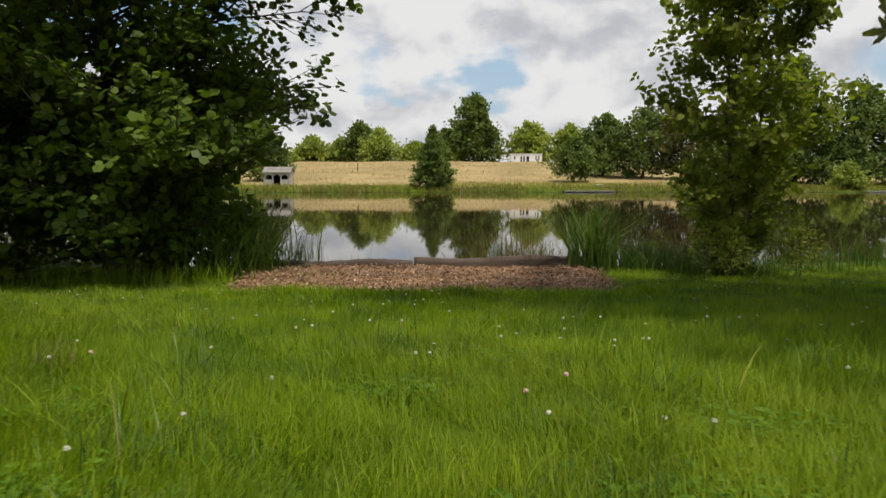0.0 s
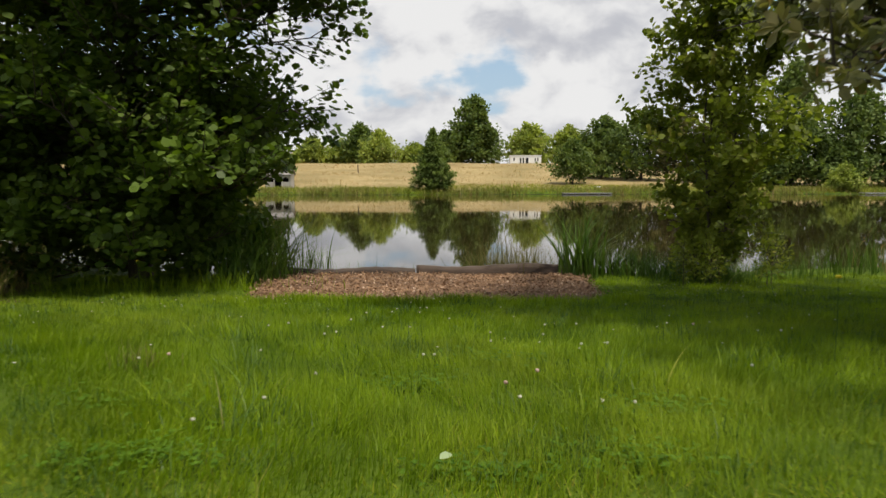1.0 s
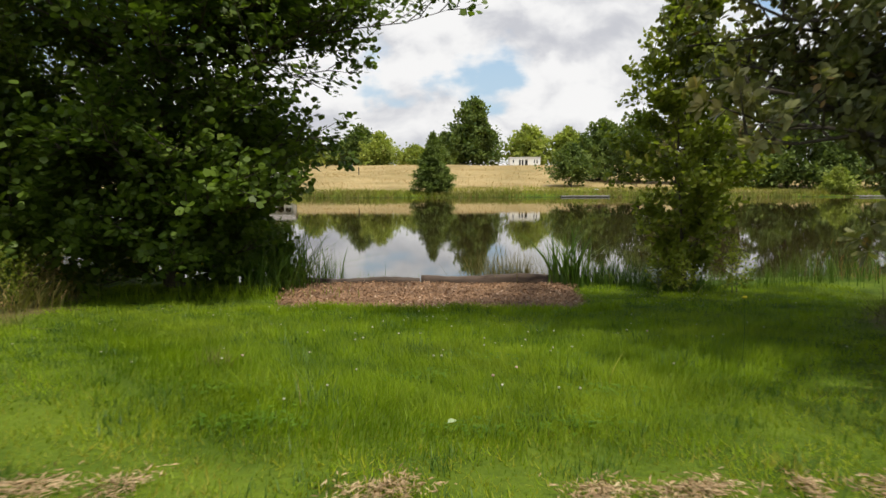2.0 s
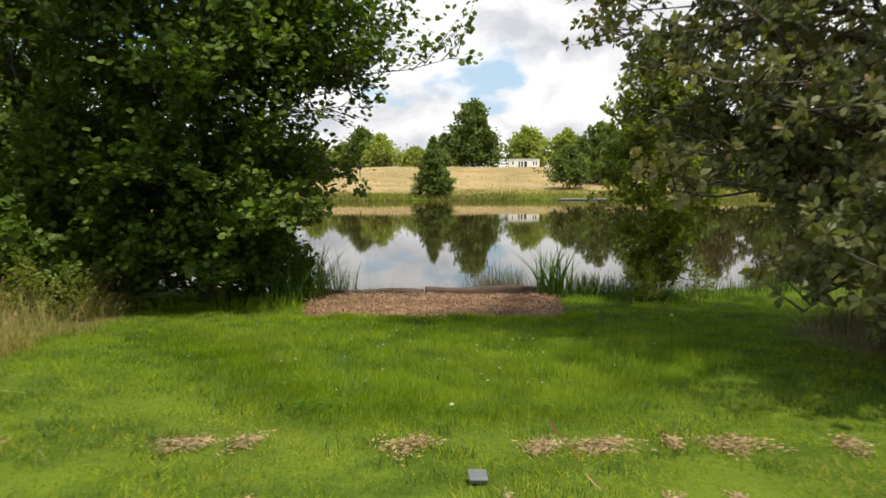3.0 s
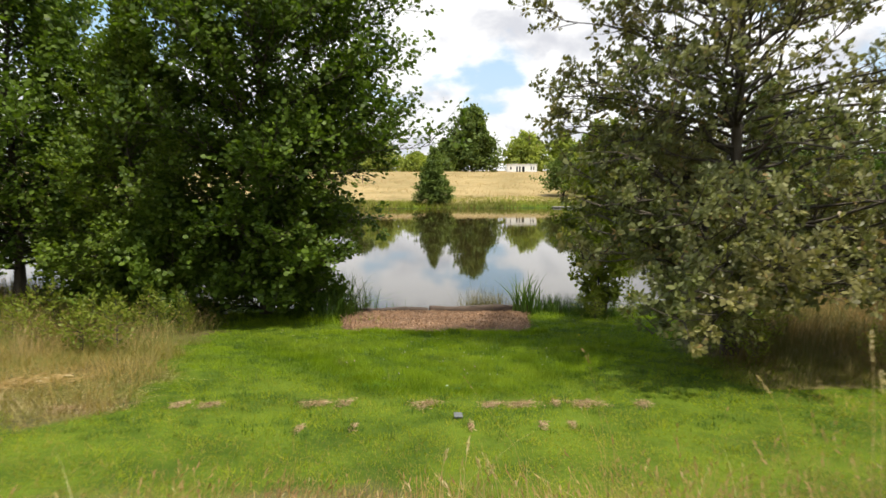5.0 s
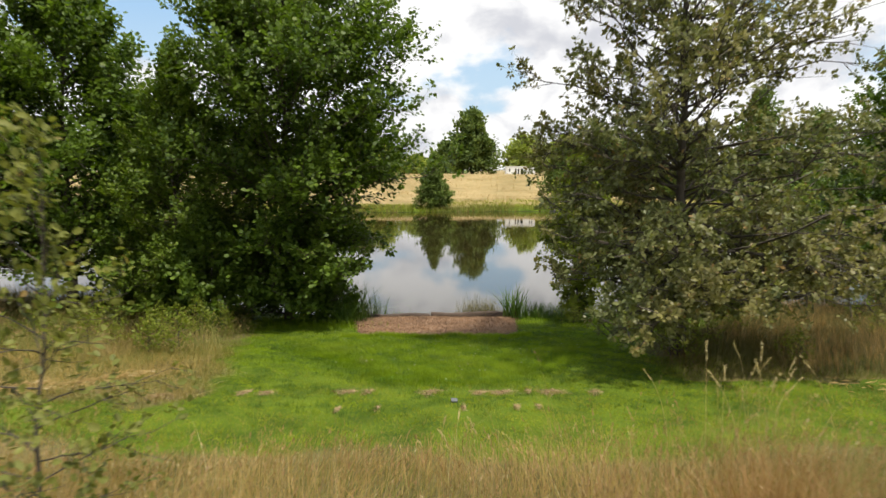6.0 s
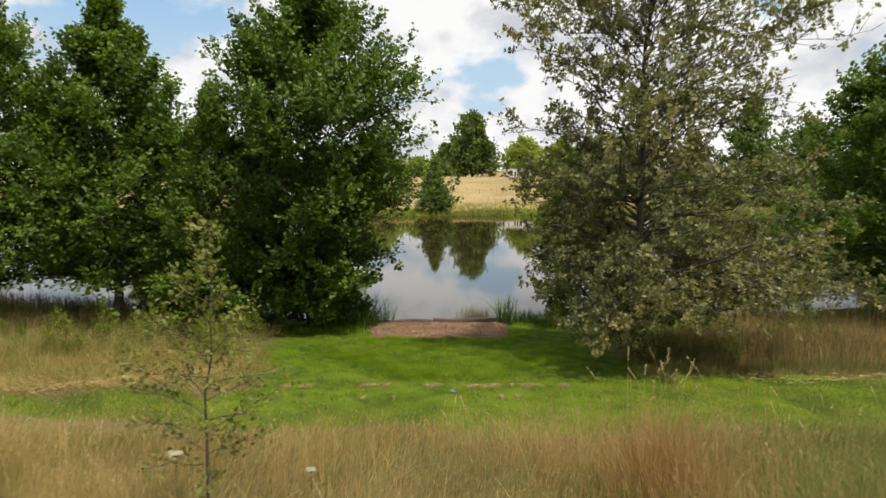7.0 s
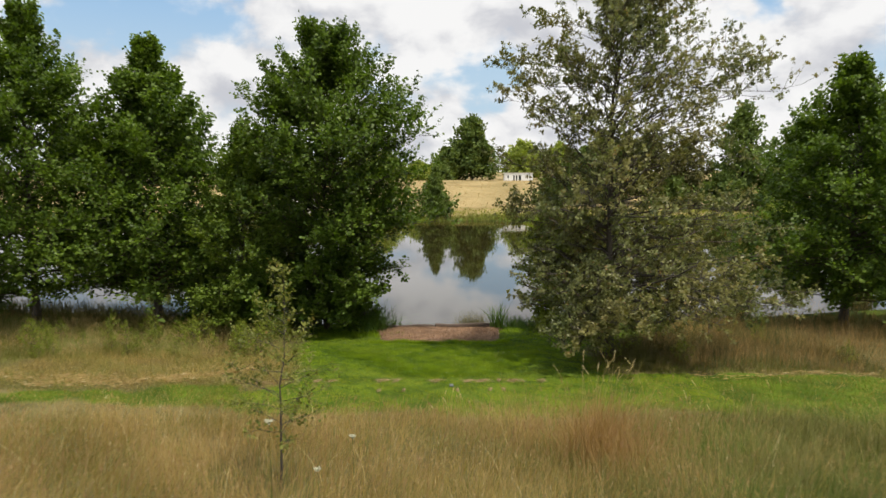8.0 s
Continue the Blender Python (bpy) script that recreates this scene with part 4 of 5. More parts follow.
P = scatter(66000, -13, 13, -12.5, -2.6, lambda x, y: front_meadow(x, y) & fading(x, y) & (RNG.random(len(x)) < np.interp(x, [2.0, 5.0], [1.0, 0.15]) * np.clip(0.75 + 0.7 * wobble(x, y, 0.75, 12.0), 0.2, 1)))
k = RNG.random(len(P)) < np.clip(0.5 + 0.9 * wobble(P[:, 0], P[:, 1], 0.55, 17.0), 0.15, 0.85)
long_grass("meadow_grass", P[k], 0.40, 0.92, M_DRY, M_SEED, "tall dry straw-coloured meadow grass gone to seed", 0.006, 0.55, 0.75, verge=0.5)
long_grass("meadow_grass", P[~k], 0.36, 0.86, M_DRY, M_SEED_RED, "tall russet meadow grass with soft seed heads", 0.006, 0.6, 0.75, verge=0.5)
P = scatter(50000, -13, 13, -12.5, -2.7, lambda x, y: front_meadow(x, y) & fading(x, y))
stuff("meadow_grass", blades("meadow_grass", P, RNG.uniform(0.2, 0.55, len(P)), RNG.uniform(0.006, 0.011, len(P)), M_ROUGH, RNG, 0.9, 1, comb=0.9), "olive green grass between the dry meadow stalks", "grass")
P = scatter(36000, 0.0, 13, -12.5, -2.9, lambda x, y: front_meadow(x, y) & fading(x, y) & (RNG.random(len(x)) < np.interp(x + 0.8 * wobble(x, y, 1.1, 15.0), [1.2, 5.0], [0.05, 1.0])))
stuff("meadow_grass", blades("meadow_grass", P, RNG.uniform(0.3, 0.75, len(P)), RNG.uniform(0.007, 0.012, len(P)), M_OLIVE, RNG, 0.8, 2, comb=0.9), "olive green long grass in the meadow", "grass")
P = scatter(13000, -30, 30, -30, -2.6, front_meadow)
long_grass("meadow_grass", P, 0.3, 0.6, M_DRY, M_SEED, "tall dry straw-coloured meadow grass gone to seed", 0.016, 0.3, 0.8)


def side_meadow(x, y):
    return (lawn_cover(x, y) < 0.12 + 0.5 * RNG.random(len(x)) ** 1.5) & (y < near_shore(x) - 0.15) & ~chipped(x, y)


def trampled(x, y):
    return (lawn_cover(x, y) < 0.62) & (RNG.random(len(x)) < np.clip(1.2 - 0.1 * np.abs(y - 2.5) ** 1.5, 0, 1))


P = scatter(34000, -22, -4.0, 3.6, 13.0, side_meadow)
long_grass("rough_grass", P, 0.22, 0.66, M_ROUGH, M_SEED, "rough half-dry grass under the alders", 0.010, 0.22, 0.8, 0.35)
P = scatter(34000, -14, -3.6, -0.2, 6.0, trampled)
stuff("flattened_grass", blades("flattened_grass", P, RNG.uniform(0.10, 0.30, len(P)), RNG.uniform(0.006, 0.012, len(P)), M_ROUGH, RNG, 1.3, 1), "flattened olive and brown grass beside the lawn", "grass")
P = scatter(9000, -12, -4.0, 0.2, 5.0, trampled)
stuff("flattened_grass", blades("flattened_grass", P, RNG.uniform(0.15, 0.40, len(P)), RNG.uniform(0.006, 0.010, len(P)), M_DRY, RNG, 1.5, 2), "dry flattened stalks lying beside the lawn", "grass")
# brown grass below the oak; part of its shade is in the blade colour
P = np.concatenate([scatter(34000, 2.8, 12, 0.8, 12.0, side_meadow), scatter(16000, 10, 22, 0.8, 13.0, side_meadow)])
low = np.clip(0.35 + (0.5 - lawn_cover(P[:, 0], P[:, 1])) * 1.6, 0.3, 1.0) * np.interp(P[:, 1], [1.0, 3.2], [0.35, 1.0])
stuff("rough_grass", blades("rough_grass", P, RNG.uniform(0.25, 0.75, len(P)) * low, RNG.uniform(0.005, 0.010, len(P)), M_UNDER, RNG, 0.8, 1, comb=0.9), "rough brownish grass under the oak, coloured darker for the shade", "grass")
P = scatter(9000, 6.6, 22, 1.6, 12.0, side_meadow)
long_grass("rough_grass", P, 0.45, 0.80, M_RUST, M_RUST, "orange-brown seeding grass beyond the oak", 0.006, 0.5, 0.5)
# looser clump of orange-brown grass where the lawn ends
x, y = RNG.normal(2.62, 0.38, 1300), RNG.normal(-5.5, 0.42, 1300)
P = np.stack([x, y, land(x, y) - 0.01], 1)
stuff("tall_grass_clump", blades("tall_grass_clump", P, RNG.uniform(0.55, 1.7, len(P)) * np.exp(-((x - 2.62) ** 2 + (y + 5.5) ** 2) / 1.3), RNG.uniform(0.006, 0.010, len(P)), M_RUST, RNG, 0.40, 3), "tall orange-brown clump of seeding grass", "grass")
x, y = RNG.normal(3.2, 1.0, 620), RNG.normal(-4.8, 0.9, 620)
P = np.stack([x, y, land(x, y) - 0.01], 1)
long_grass("tall_grass_clump", P, 0.45, 1.2, M_RUST, M_SEED_RED, "orange-brown seeding grass in the meadow", 0.006, 0.8, 0.4)


def grass_spikes(cx, cy, spread, n, low, high, label, seed):
    """Tall stems with long, nodding, feathered heads."""
    rng = np.random.default_rng(seed)
    runs, P, D = [], [], []
    for i in range(n):
        x, y = rng.normal(cx, spread), rng.normal(cy, spread * 0.8)
        h, az, nod = rng.uniform(low, high), rng.uniform(0, 6.3), rng.uniform(0.06, 0.28)
        foot, side = np.array(on(x, y, -0.02)), np.array([math.cos(az), math.sin(az), 0.0])
        line = bezier(foot, foot + np.array([0, 0, h * 0.75]), foot + side * nod * h + np.array([0, 0, h]), 9)
        runs.append((line, np.linspace(0.0030, 0.0014, 9), 4))
        tail = line[-1] - line[-2]
        q = rng.uniform(-0.3, 1.0, 42)[:, None]
        P.append(line[-1] - tail * q * 1.3 + rng.normal(0, 0.004, (42, 3)))
        D.append(unit(tail) + rng.normal(0, 0.28, (42, 3)))
    P, D = np.concatenate(P), np.concatenate(D)
    ob = stuff("tall_grass_stems", tubes("tall_grass_stems", runs, M_STRAW), label, "grass")
    part("seed_heads", leaves("seed_heads", P, D, rng.normal(0, 1, P.shape), rng.uniform(0.02, 0.04, len(P)), rng.random(len(P)), M_STRAW, True, 0.16), ob, "pale feathered heads")


M_STRAW = foliage("pale_straw", (0.46, 0.36, 0.16), (0.70, 0.58, 0.31), (0.75, 0.65, 0.4), 0.3, 0.6)
grass_spikes(3.2, -3.8, 0.42, 20, 1.1, 1.65, "few tall pale stalks with nodding seed heads above the meadow", 61)
grass_spikes(5.2, -4.0, 0.9, 8, 0.8, 1.2, "scattered pale stalks with nodding seed heads in the meadow", 62)
grass_spikes(0.10, -3.45, 0.22, 9, 0.55, 0.85, "single pale stalks at the lawn's front edge", 63)


x = RNG.uniform(-2.6, 2.2, 5200)
y = bed_front(x) + RNG.normal(-0.24, 0.13, len(x)) + 0.25 * np.clip(np.abs(x + 0.15) - 1.75, 0, 1)
stuff("lawn_fringe", blades("lawn_fringe", np.stack([x, y, land(x, y) - 0.01], 1), RNG.uniform(0.06, 0.15, len(x)), RNG.uniform(0.006, 0.011, len(x)), M_LAWN, RNG, 0.5, 2), "longer green grass along the edge of the chippings", "grass")

weed = plant_tree("weed_plant", on(-5.6, 6.9), 0.8, [(0, 0.15), (0.4, 0.28), (0.8, 0.2), (1, 0.05)], M_SHRUB, 47, "leafy green weed among the rough grass", "weed", limbs=14, lats=3, per=7, leaf=0.07,
                  clear=0.1, trunk_r=0.008, simple=True, wide=0.5, group="weeds beside the lawn")
wrng = random.Random(4)
for i in range(58):
    wx, wy = (wrng.uniform(-14, -5.2), wrng.uniform(3.6, 8.4)) if i < 15 or i > 32 else (wrng.uniform(4.5, 12), wrng.uniform(1.8, 8.5)) if i < 26 else (wrng.uniform(3.2, 4.9), wrng.uniform(8.7, 9.6))
    copy_thing(weed, Matrix.Translation(on(wx, wy)) @ Euler((0, 0, wrng.uniform(0, 6))).to_matrix().to_4x4() @ Matrix.Scale(wrng.uniform(0.6, 1.25), 4))


# pale stems bent over the meadow and pressed flat beside the path
P = scatter(1500, -11, -3.8, 0.1, 2.4, trampled)
stuff("flattened_grass", blades("flattened_grass", P, RNG.uniform(0.10, 0.20, len(P)), RNG.uniform(0.005, 0.009, len(P)), M_STRAW, RNG, 3.0, 4, comb=0.4), "pale stalks pressed flat beside the mown path", "grass")
P = scatter(130, -8, 8, -8.5, -3.0, front_meadow)
stuff("bent_stalks", blades("bent_stalks", P, RNG.uniform(0.7, 1.15, len(P)), RNG.uniform(0.006, 0.010, len(P)), M_STRAW, RNG, 0.8, 4), "pale bent stalks above the meadow grass", "grass")


# ---- reeds and sedges at the water ----
def reed_clump(cx, cy, rx, ry, n, low, high, width, mat, label, bend=0.2, category="reeds", base=None):
    x, y = RNG.normal(cx, rx, n), RNG.normal(cy, ry, n)
    z = np.maximum(land(x, y), WATER - 0.05) - 0.02
    me = blades("reed_clump", np.stack([x, y, z], 1), RNG.uniform(low, high, n), RNG.uniform(0.7, 1.3, n) * width, mat, RNG, bend, 4)
    return tagged(new("reed_clump", me), label, category, "plants along the pond edge", "stuff")


reed_clump(-2.6, 9.7, 0.26, 0.25, 300, 0.8, 1.4, 0.022, M_REED, "dark green drooping sedge beside the chippings", 0.7)
reed_clump(-2.85, 9.2, 0.26, 0.25, 130, 0.5, 1.0, 0.020, M_REED, "dark green drooping sedge beside the chippings", 0.6)
reed_clump(-2.05, 10.45, 0.16, 0.15, 80, 0.6, 1.05, 0.018, M_REED, "upright green reeds standing in the water", 0.12)
reed_clump(-1.6, 10.6, 0.35, 0.25, 136, 0.25, 0.55, 0.010, M_REED, "thin green reeds standing in the water", 0.15)
reed_clump(-0.78, 10.5, 0.30, 0.18, 153, 0.25, 0.5, 0.009, M_REED, "thin green reeds standing in the water", 0.15)
reed_clump(-0.1, 10.5, 0.35, 0.2, 102, 0.2, 0.5, 0.008, M_REED, "thin green reeds standing in the water", 0.15)
reed_clump(1.05, 10.3, 0.30, 0.15, 700, 0.6, 1.05, 0.010, M_RUSH, "brownish rush tussock at the water's edge", 0.45)
reed_clump(1.98, 9.85, 0.14, 0.12, 90, 0.7, 1.25, 0.034, M_REED, "broad-leaved green iris clump beside the chippings", 0.42, "iris")
reed_clump(2.65, 10.4, 0.30, 0.18, 300, 0.28, 0.60, 0.014, M_REED, "green reeds at the water's edge", 0.3)
reed_clump(3.2, 10.1, 0.5, 0.3, 620, 0.22, 0.55, 0.012, M_REED, "green weeds round the foot of the shrub", 0.5)
reed_clump(4.6, 10.2, 0.6, 0.3, 320, 0.15, 0.45, 0.012, M_REED, "green weeds round the foot of the shrub", 0.5)
reed_clump(3.9, 9.35, 0.30, 0.18, 260, 0.15, 0.45, 0.010, M_REED, "green weeds round the foot of the shrub", 0.5)
reed_clump(5.9, 10.2, 0.5, 0.3, 160, 0.25, 0.5, 0.014, M_REED, "upright green reeds by the bank", 0.2)
reed_clump(7.6, 10.6, 0.9, 0.4, 260, 0.35, 0.7, 0.016, M_REED, "upright green reeds by the bank", 0.2)
reed_clump(-3.6, 8.4, 0.9, 0.25, 500, 0.15, 0.38, 0.010, M_LAWN, "longer green grass at the foot of the alder", 0.5, "grass")
reed_clump(-8.6, 11.6, 1.6, 0.4, 900, 0.4, 0.95, 0.018, M_RUSH, "dark brown rushes under the alders", 0.3)
reed_clump(-13.0, 12.5, 2.2, 0.4, 1500, 0.4, 0.85, 0.020, M_RUSH, "dark brown rushes under the alders", 0.3)
reed_clump(-18.0, 13.3, 2.2, 0.4, 1300, 0.5, 1.0, 0.020, M_RUSH, "dark brown rushes under the alders", 0.3)

# reeds and tussocks along the far bank, dry stalks in the field beyond
x = RNG.uniform(-70, 75, 15000)
x = x[np.sin(x * 0.35) + 0.7 * np.sin(x * 0.9 + 1) + RNG.normal(0, 0.5, len(x)) > -0.4]
y = far_shore(x) + RNG.uniform(-0.4, 3.5, len(x)) ** 1.0
stuff("far_reeds", blades("far_reeds", np.stack([x, y, np.maximum(land(x, y), WATER) - 0.05], 1), RNG.uniform(0.3, 0.95, len(x)), RNG.uniform(0.04, 0.09, len(x)), M_ROUGH, RNG, 0.5, 2), "olive green reeds along the far bank", "reeds")
x = RNG.uniform(-60, 72, 26000)
f = RNG.random(len(x)) ** 1.4 * np.interp(x, [-60, -3, 2, 30, 72], [9, 9, 17, 15, 10])
y = far_shore(x) + f + 0.2
rank = np.clip(0.55 + 0.45 * wobble(x, y, 0.35, 7.0) + 0.3 * wobble(x, y, 1.3, 8.0), 0.2, 1.2) * np.interp(f, [0, 3, 17], [1.0, 0.9, 0.55])
stuff("far_bank_grass", blades("far_bank_grass", np.stack([x, y, land(x, y) - 0.02], 1), RNG.uniform(0.5, 1.25, len(x)) * rank, RNG.uniform(0.05, 0.12, len(x)), M_BANK, RNG, 0.6, 1), "rank green and olive grass on the far bank", "grass")
x, y = RNG.uniform(-70, 70, 22000), RNG.uniform(97, 167, 22000)
rank = np.clip(0.6 + 0.6 * wobble(x, y, 0.22, 9.0) + 0.3 * wobble(x, y, 0.9, 10.0), 0.2, 1.3)
stuff("field_grass", blades("field_grass", np.stack([x, y, land(x, y) - 0.02], 1), RNG.uniform(0.25, 0.6, len(x)) * rank, RNG.uniform(0.05, 0.11, len(x)), M_FIELD, RNG, 0.5, 1), "dry straw-coloured grass in the far field", "grass")



# ---- flowers, clippings and small things on the lawn ----
def ball_mesh(name, radius, squash, mat, seed, bumps=0.25):
    rng = random.Random(seed)
    bm = bmesh.new()
    bmesh.ops.create_icosphere(bm, subdivisions=2, radius=radius)
    for v in bm.verts:
        v.co *= 1 + rng.uniform(-bumps, bumps)
        v.co.z *= squash
    me = bm_mesh(name, bm, mat)
    me.attributes.new("tone", "FLOAT", "POINT").data.foreach_set("value", np.array([rng.random() * 0.85 for _ in me.vertices], dtype=np.float32))
    return me


M_PINK = foliage("faded_petal", (0.42, 0.26, 0.20), (0.62, 0.44, 0.36), (0.5, 0.3, 0.2), 0.2, 0.7, 3.0)
STEM = tubes("stem", [([(0, 0, 0), (0.003, 0.002, 0.05), (0.001, 0, 0.10)], [0.0014, 0.0012, 0.001], 4)], M_REED)
HEAD_WHITE, HEAD_PINK, HEAD_DAISY = ball_mesh("head", 0.0080, 0.85, M_PETAL, 1), ball_mesh("head", 0.0095, 0.8, M_PINK, 2), ball_mesh("head", 0.0075, 0.35, M_PETAL, 3)


def flower(x, y, head, label, group, rng, high=1.0):
    top = tagged(new("clover_flower" if head is not HEAD_DAISY else "daisy"), label, "flower", group)
    top.matrix_basis = Matrix.Translation(on(x, y)) @ Euler((rng.gauss(0, 0.15), rng.gauss(0, 0.15), rng.uniform(0, 6))).to_matrix().to_4x4() @ Matrix.Diagonal((1, 1, high, 1))
    part("stem", STEM, top)
    part("head", head, top, at=pose(0.001, 0, 0.10) @ Matrix.Diagonal((1, 1, 1 / high, 1)))


CLOVER = [(0.28, 1.93), (0.62, 1.9), (0.71, 1.84), (0.9, 3.03), (0.76, 3.17), (0.29, 3.67), (-0.05, 2.86), (-0.6, 2.42), (-0.99, 3.05), (-0.67, 1.81), (-0.86, 1.58), (2.14, 3.74),
          (1.44, 2.51), (-0.42, 4.12), (-0.63, 4.94), (-0.69, 4.41), (-0.22, 4.12), (-0.73, 3.82), (-0.72, 3.49), (0.05, 4.62), (0.94, 4.24), (0.68, 4.09), (0.58, 3.54), (0.27, 3.27),
          (-1.54, 2.76), (-1.23, 4.09), (-1.03, 4.01), (-0.16, 5.32), (-0.1, 2.69)]
frng = random.Random(9)
for x, y in CLOVER:
    flower(x, y, HEAD_WHITE, "white clover head standing in the lawn", "clover in the lawn", frng, frng.uniform(0.95, 1.25))
for x, y in [(0.26, 2.17), (0.42, 2.39), (-1.43, 2.9), (1.74, 4.18)]:
    flower(x, y, HEAD_PINK, "faded pinkish clover head in the lawn", "clover in the lawn", frng, 1.05)
for i in range(130):
    x, y = (frng.uniform(-3.5, 3.2), frng.uniform(2.6, 7.2)) if i < 80 else (frng.gauss(3.4, 0.8), frng.uniform(6.6, 8.6))
    flower(x, y, HEAD_DAISY, "small white daisy in the lawn", "daisies in the lawn", frng, frng.uniform(0.8, 1.05))


def clippings(x, y, w, seed):
    """A low tangle of dry cut grass lying on the lawn."""
    rng = np.random.default_rng(seed)
    n = int(1700 * w) + 80
    X = rng.normal(x, w * 0.27, n)
    Y = rng.normal(y, 0.08, n) + 0.05 * np.sin((X - x) * 17)
    P = np.stack([X, Y, land(X, Y) + 0.022 + rng.uniform(0, 0.028, n) * np.exp(-((Y - y) / 0.05) ** 2)], 1)
    D = rng.normal(0, 1, (n, 3)) * np.array([[1, 0.7, 0.25]])
    N = np.array([[0, 0, 1.0]]) + rng.normal(0, 0.5, (n, 3))
    me = leaves("grass_clippings", P, D, N, rng.uniform(0.018, 0.05, n), rng.random(n), M_HAY, True, 0.14)
    tagged(new("grass_clippings", me), "clump of dry brown grass clippings on the lawn", "clippings", "clippings across the lawn", "stuff")


for i, (x, y, w) in enumerate([(-1.64, 0.76, 0.34), (-1.29, 0.80, 0.18), (-0.27, 0.74, 0.33), (0.53, 0.72, 0.25), (0.90, 0.74, 0.44), (1.33, 0.76, 0.10), (1.70, 0.74, 0.40), (2.42, 0.76, 0.2),
                               (-2.92, 0.68, 0.26), (-3.3, 0.7, 0.2), (-1.65, -0.05, 0.14), (0.25, 0.0, 0.1), (1.05, 0.02, 0.16), (1.38, 0.06, 0.14), (-1.05, 0.0, 0.1), (-4.6, 0.55, 0.5), (-5.6, 0.9, 0.6)]):
    clippings(x, y - (0.17 if y > 0.3 else 0.36), w * (1.0 if y > 0.3 else 0.5), 200 + i)

def windrow(x0, y0, x1, y1, n, wide, seed):
    """Cut stalks lying in a loose line on the grass."""
    rng = np.random.default_rng(seed)
    u = rng.random(n)
    X = x0 + (x1 - x0) * u + rng.normal(0, wide, n)
    Y = y0 + (y1 - y0) * u + rng.normal(0, wide, n) + 0.12 * np.sin(u * 11 + seed)
    P = np.stack([X, Y, land(X, Y) + rng.uniform(0.05, 0.13, n)], 1)
    D = np.tile(np.array([[x1 - x0, y1 - y0, 0.0]]) / math.hypot(x1 - x0, y1 - y0), (n, 1)) + rng.normal(0, 0.45, (n, 3)) * np.array([[1, 1, 0.25]])
    me = leaves("cut_stalks", P, D, np.array([[0, 0, 1.0]]) + rng.normal(0, 0.4, (n, 3)), rng.uniform(0.07, 0.20, n), rng.random(n), M_SEED, True, 0.05)
    tagged(new("cut_stalks", me), "loose line of pale cut stalks lying beside the path", "clippings", "clippings across the lawn", "stuff")


windrow(-10.5, 0.15, -6.6, 0.45, 480, 0.18, 401)
windrow(-7.4, 0.35, -5.2, 1.7, 420, 0.13, 402)
windrow(-12.5, 1.1, -8.5, 0.8, 500, 0.20, 403)
windrow(6.4, 0.75, 11.5, 1.0, 160, 0.16, 404)

plate = tagged(new("ground_marker"), "small grey plastic marker box set in the lawn", "marker")
plate.matrix_basis = Matrix.Translation(on(0.115, 0.0, 0.02)) @ Euler((0.28, 0.05, 0.1)).to_matrix().to_4x4()
part("body", bm_mesh("body", box(0.095, 0.09, 0.020, bevel=0.006), M_GREYPLATE), plate)
part("lid", bm_mesh("lid", box(0.10, 0.095, 0.008, (0, 0, 0.021), bevel=0.003), M_GREYPLATE), plate)

me = leaves("fallen_leaf", np.array([[0.0, 0, 0]]), np.array([[0.7, 0.7, 0.1]]), np.array([[0.1, -0.3, 1.0]]), np.array([0.055]), np.array([0.5]),
            foliage("pale_leaf", (0.34, 0.44, 0.22), (0.46, 0.54, 0.30), (0.5, 0.5, 0.3), 0.3, 0.5), False, 0.6)
leaf_ob = tagged(new("fallen_leaf", me), "pale green fallen leaf lying on the lawn", "leaf")
leaf_ob.location = on(-0.02, 1.36, 0.06)


def tussock(x, y, n, low, high, mat, label):
    reed_clump(x, y, 0.07, 0.06, n, low, high, 0.006, mat, label, 0.7, "grass")


tussock(-1.62, 2.95, 90, 0.10, 0.22, M_ROUGH, "brownish grass tussock in the lawn")
tussock(1.62, 2.95, 110, 0.10, 0.20, M_REED, "dark green grass tussock in the lawn")
tussock(1.42, 2.6, 60, 0.12, 0.26, M_LAWN, "longer grass tuft in the lawn")
tussock(-0.35, 5.6, 90, 0.08, 0.18, M_REED, "dark green grass tussock in the lawn")
tussock(1.35, 5.9, 120, 0.10, 0.22, M_REED, "dark green grass tussock in the lawn")
tussock(0.2, 3.9, 60, 0.10, 0.18, M_LAWN, "longer grass tuft in the lawn")
trng = random.Random(31)
for i in range(26):
    ty = trng.uniform(1.7, 5.2)
    tussock(trng.uniform(-0.6, 0.6) * ty, ty, 46, 0.13, 0.27, M_LAWN if i % 3 else M_REED, "longer grass tuft in the lawn" if i % 3 else "dark green grass tussock in the lawn")


M_CLOVER = foliage("clover_leaf", (0.060, 0.135, 0.010), (0.150, 0.260, 0.020), (0.2, 0.3, 0.03), 0.35, 0.6, 1.5)


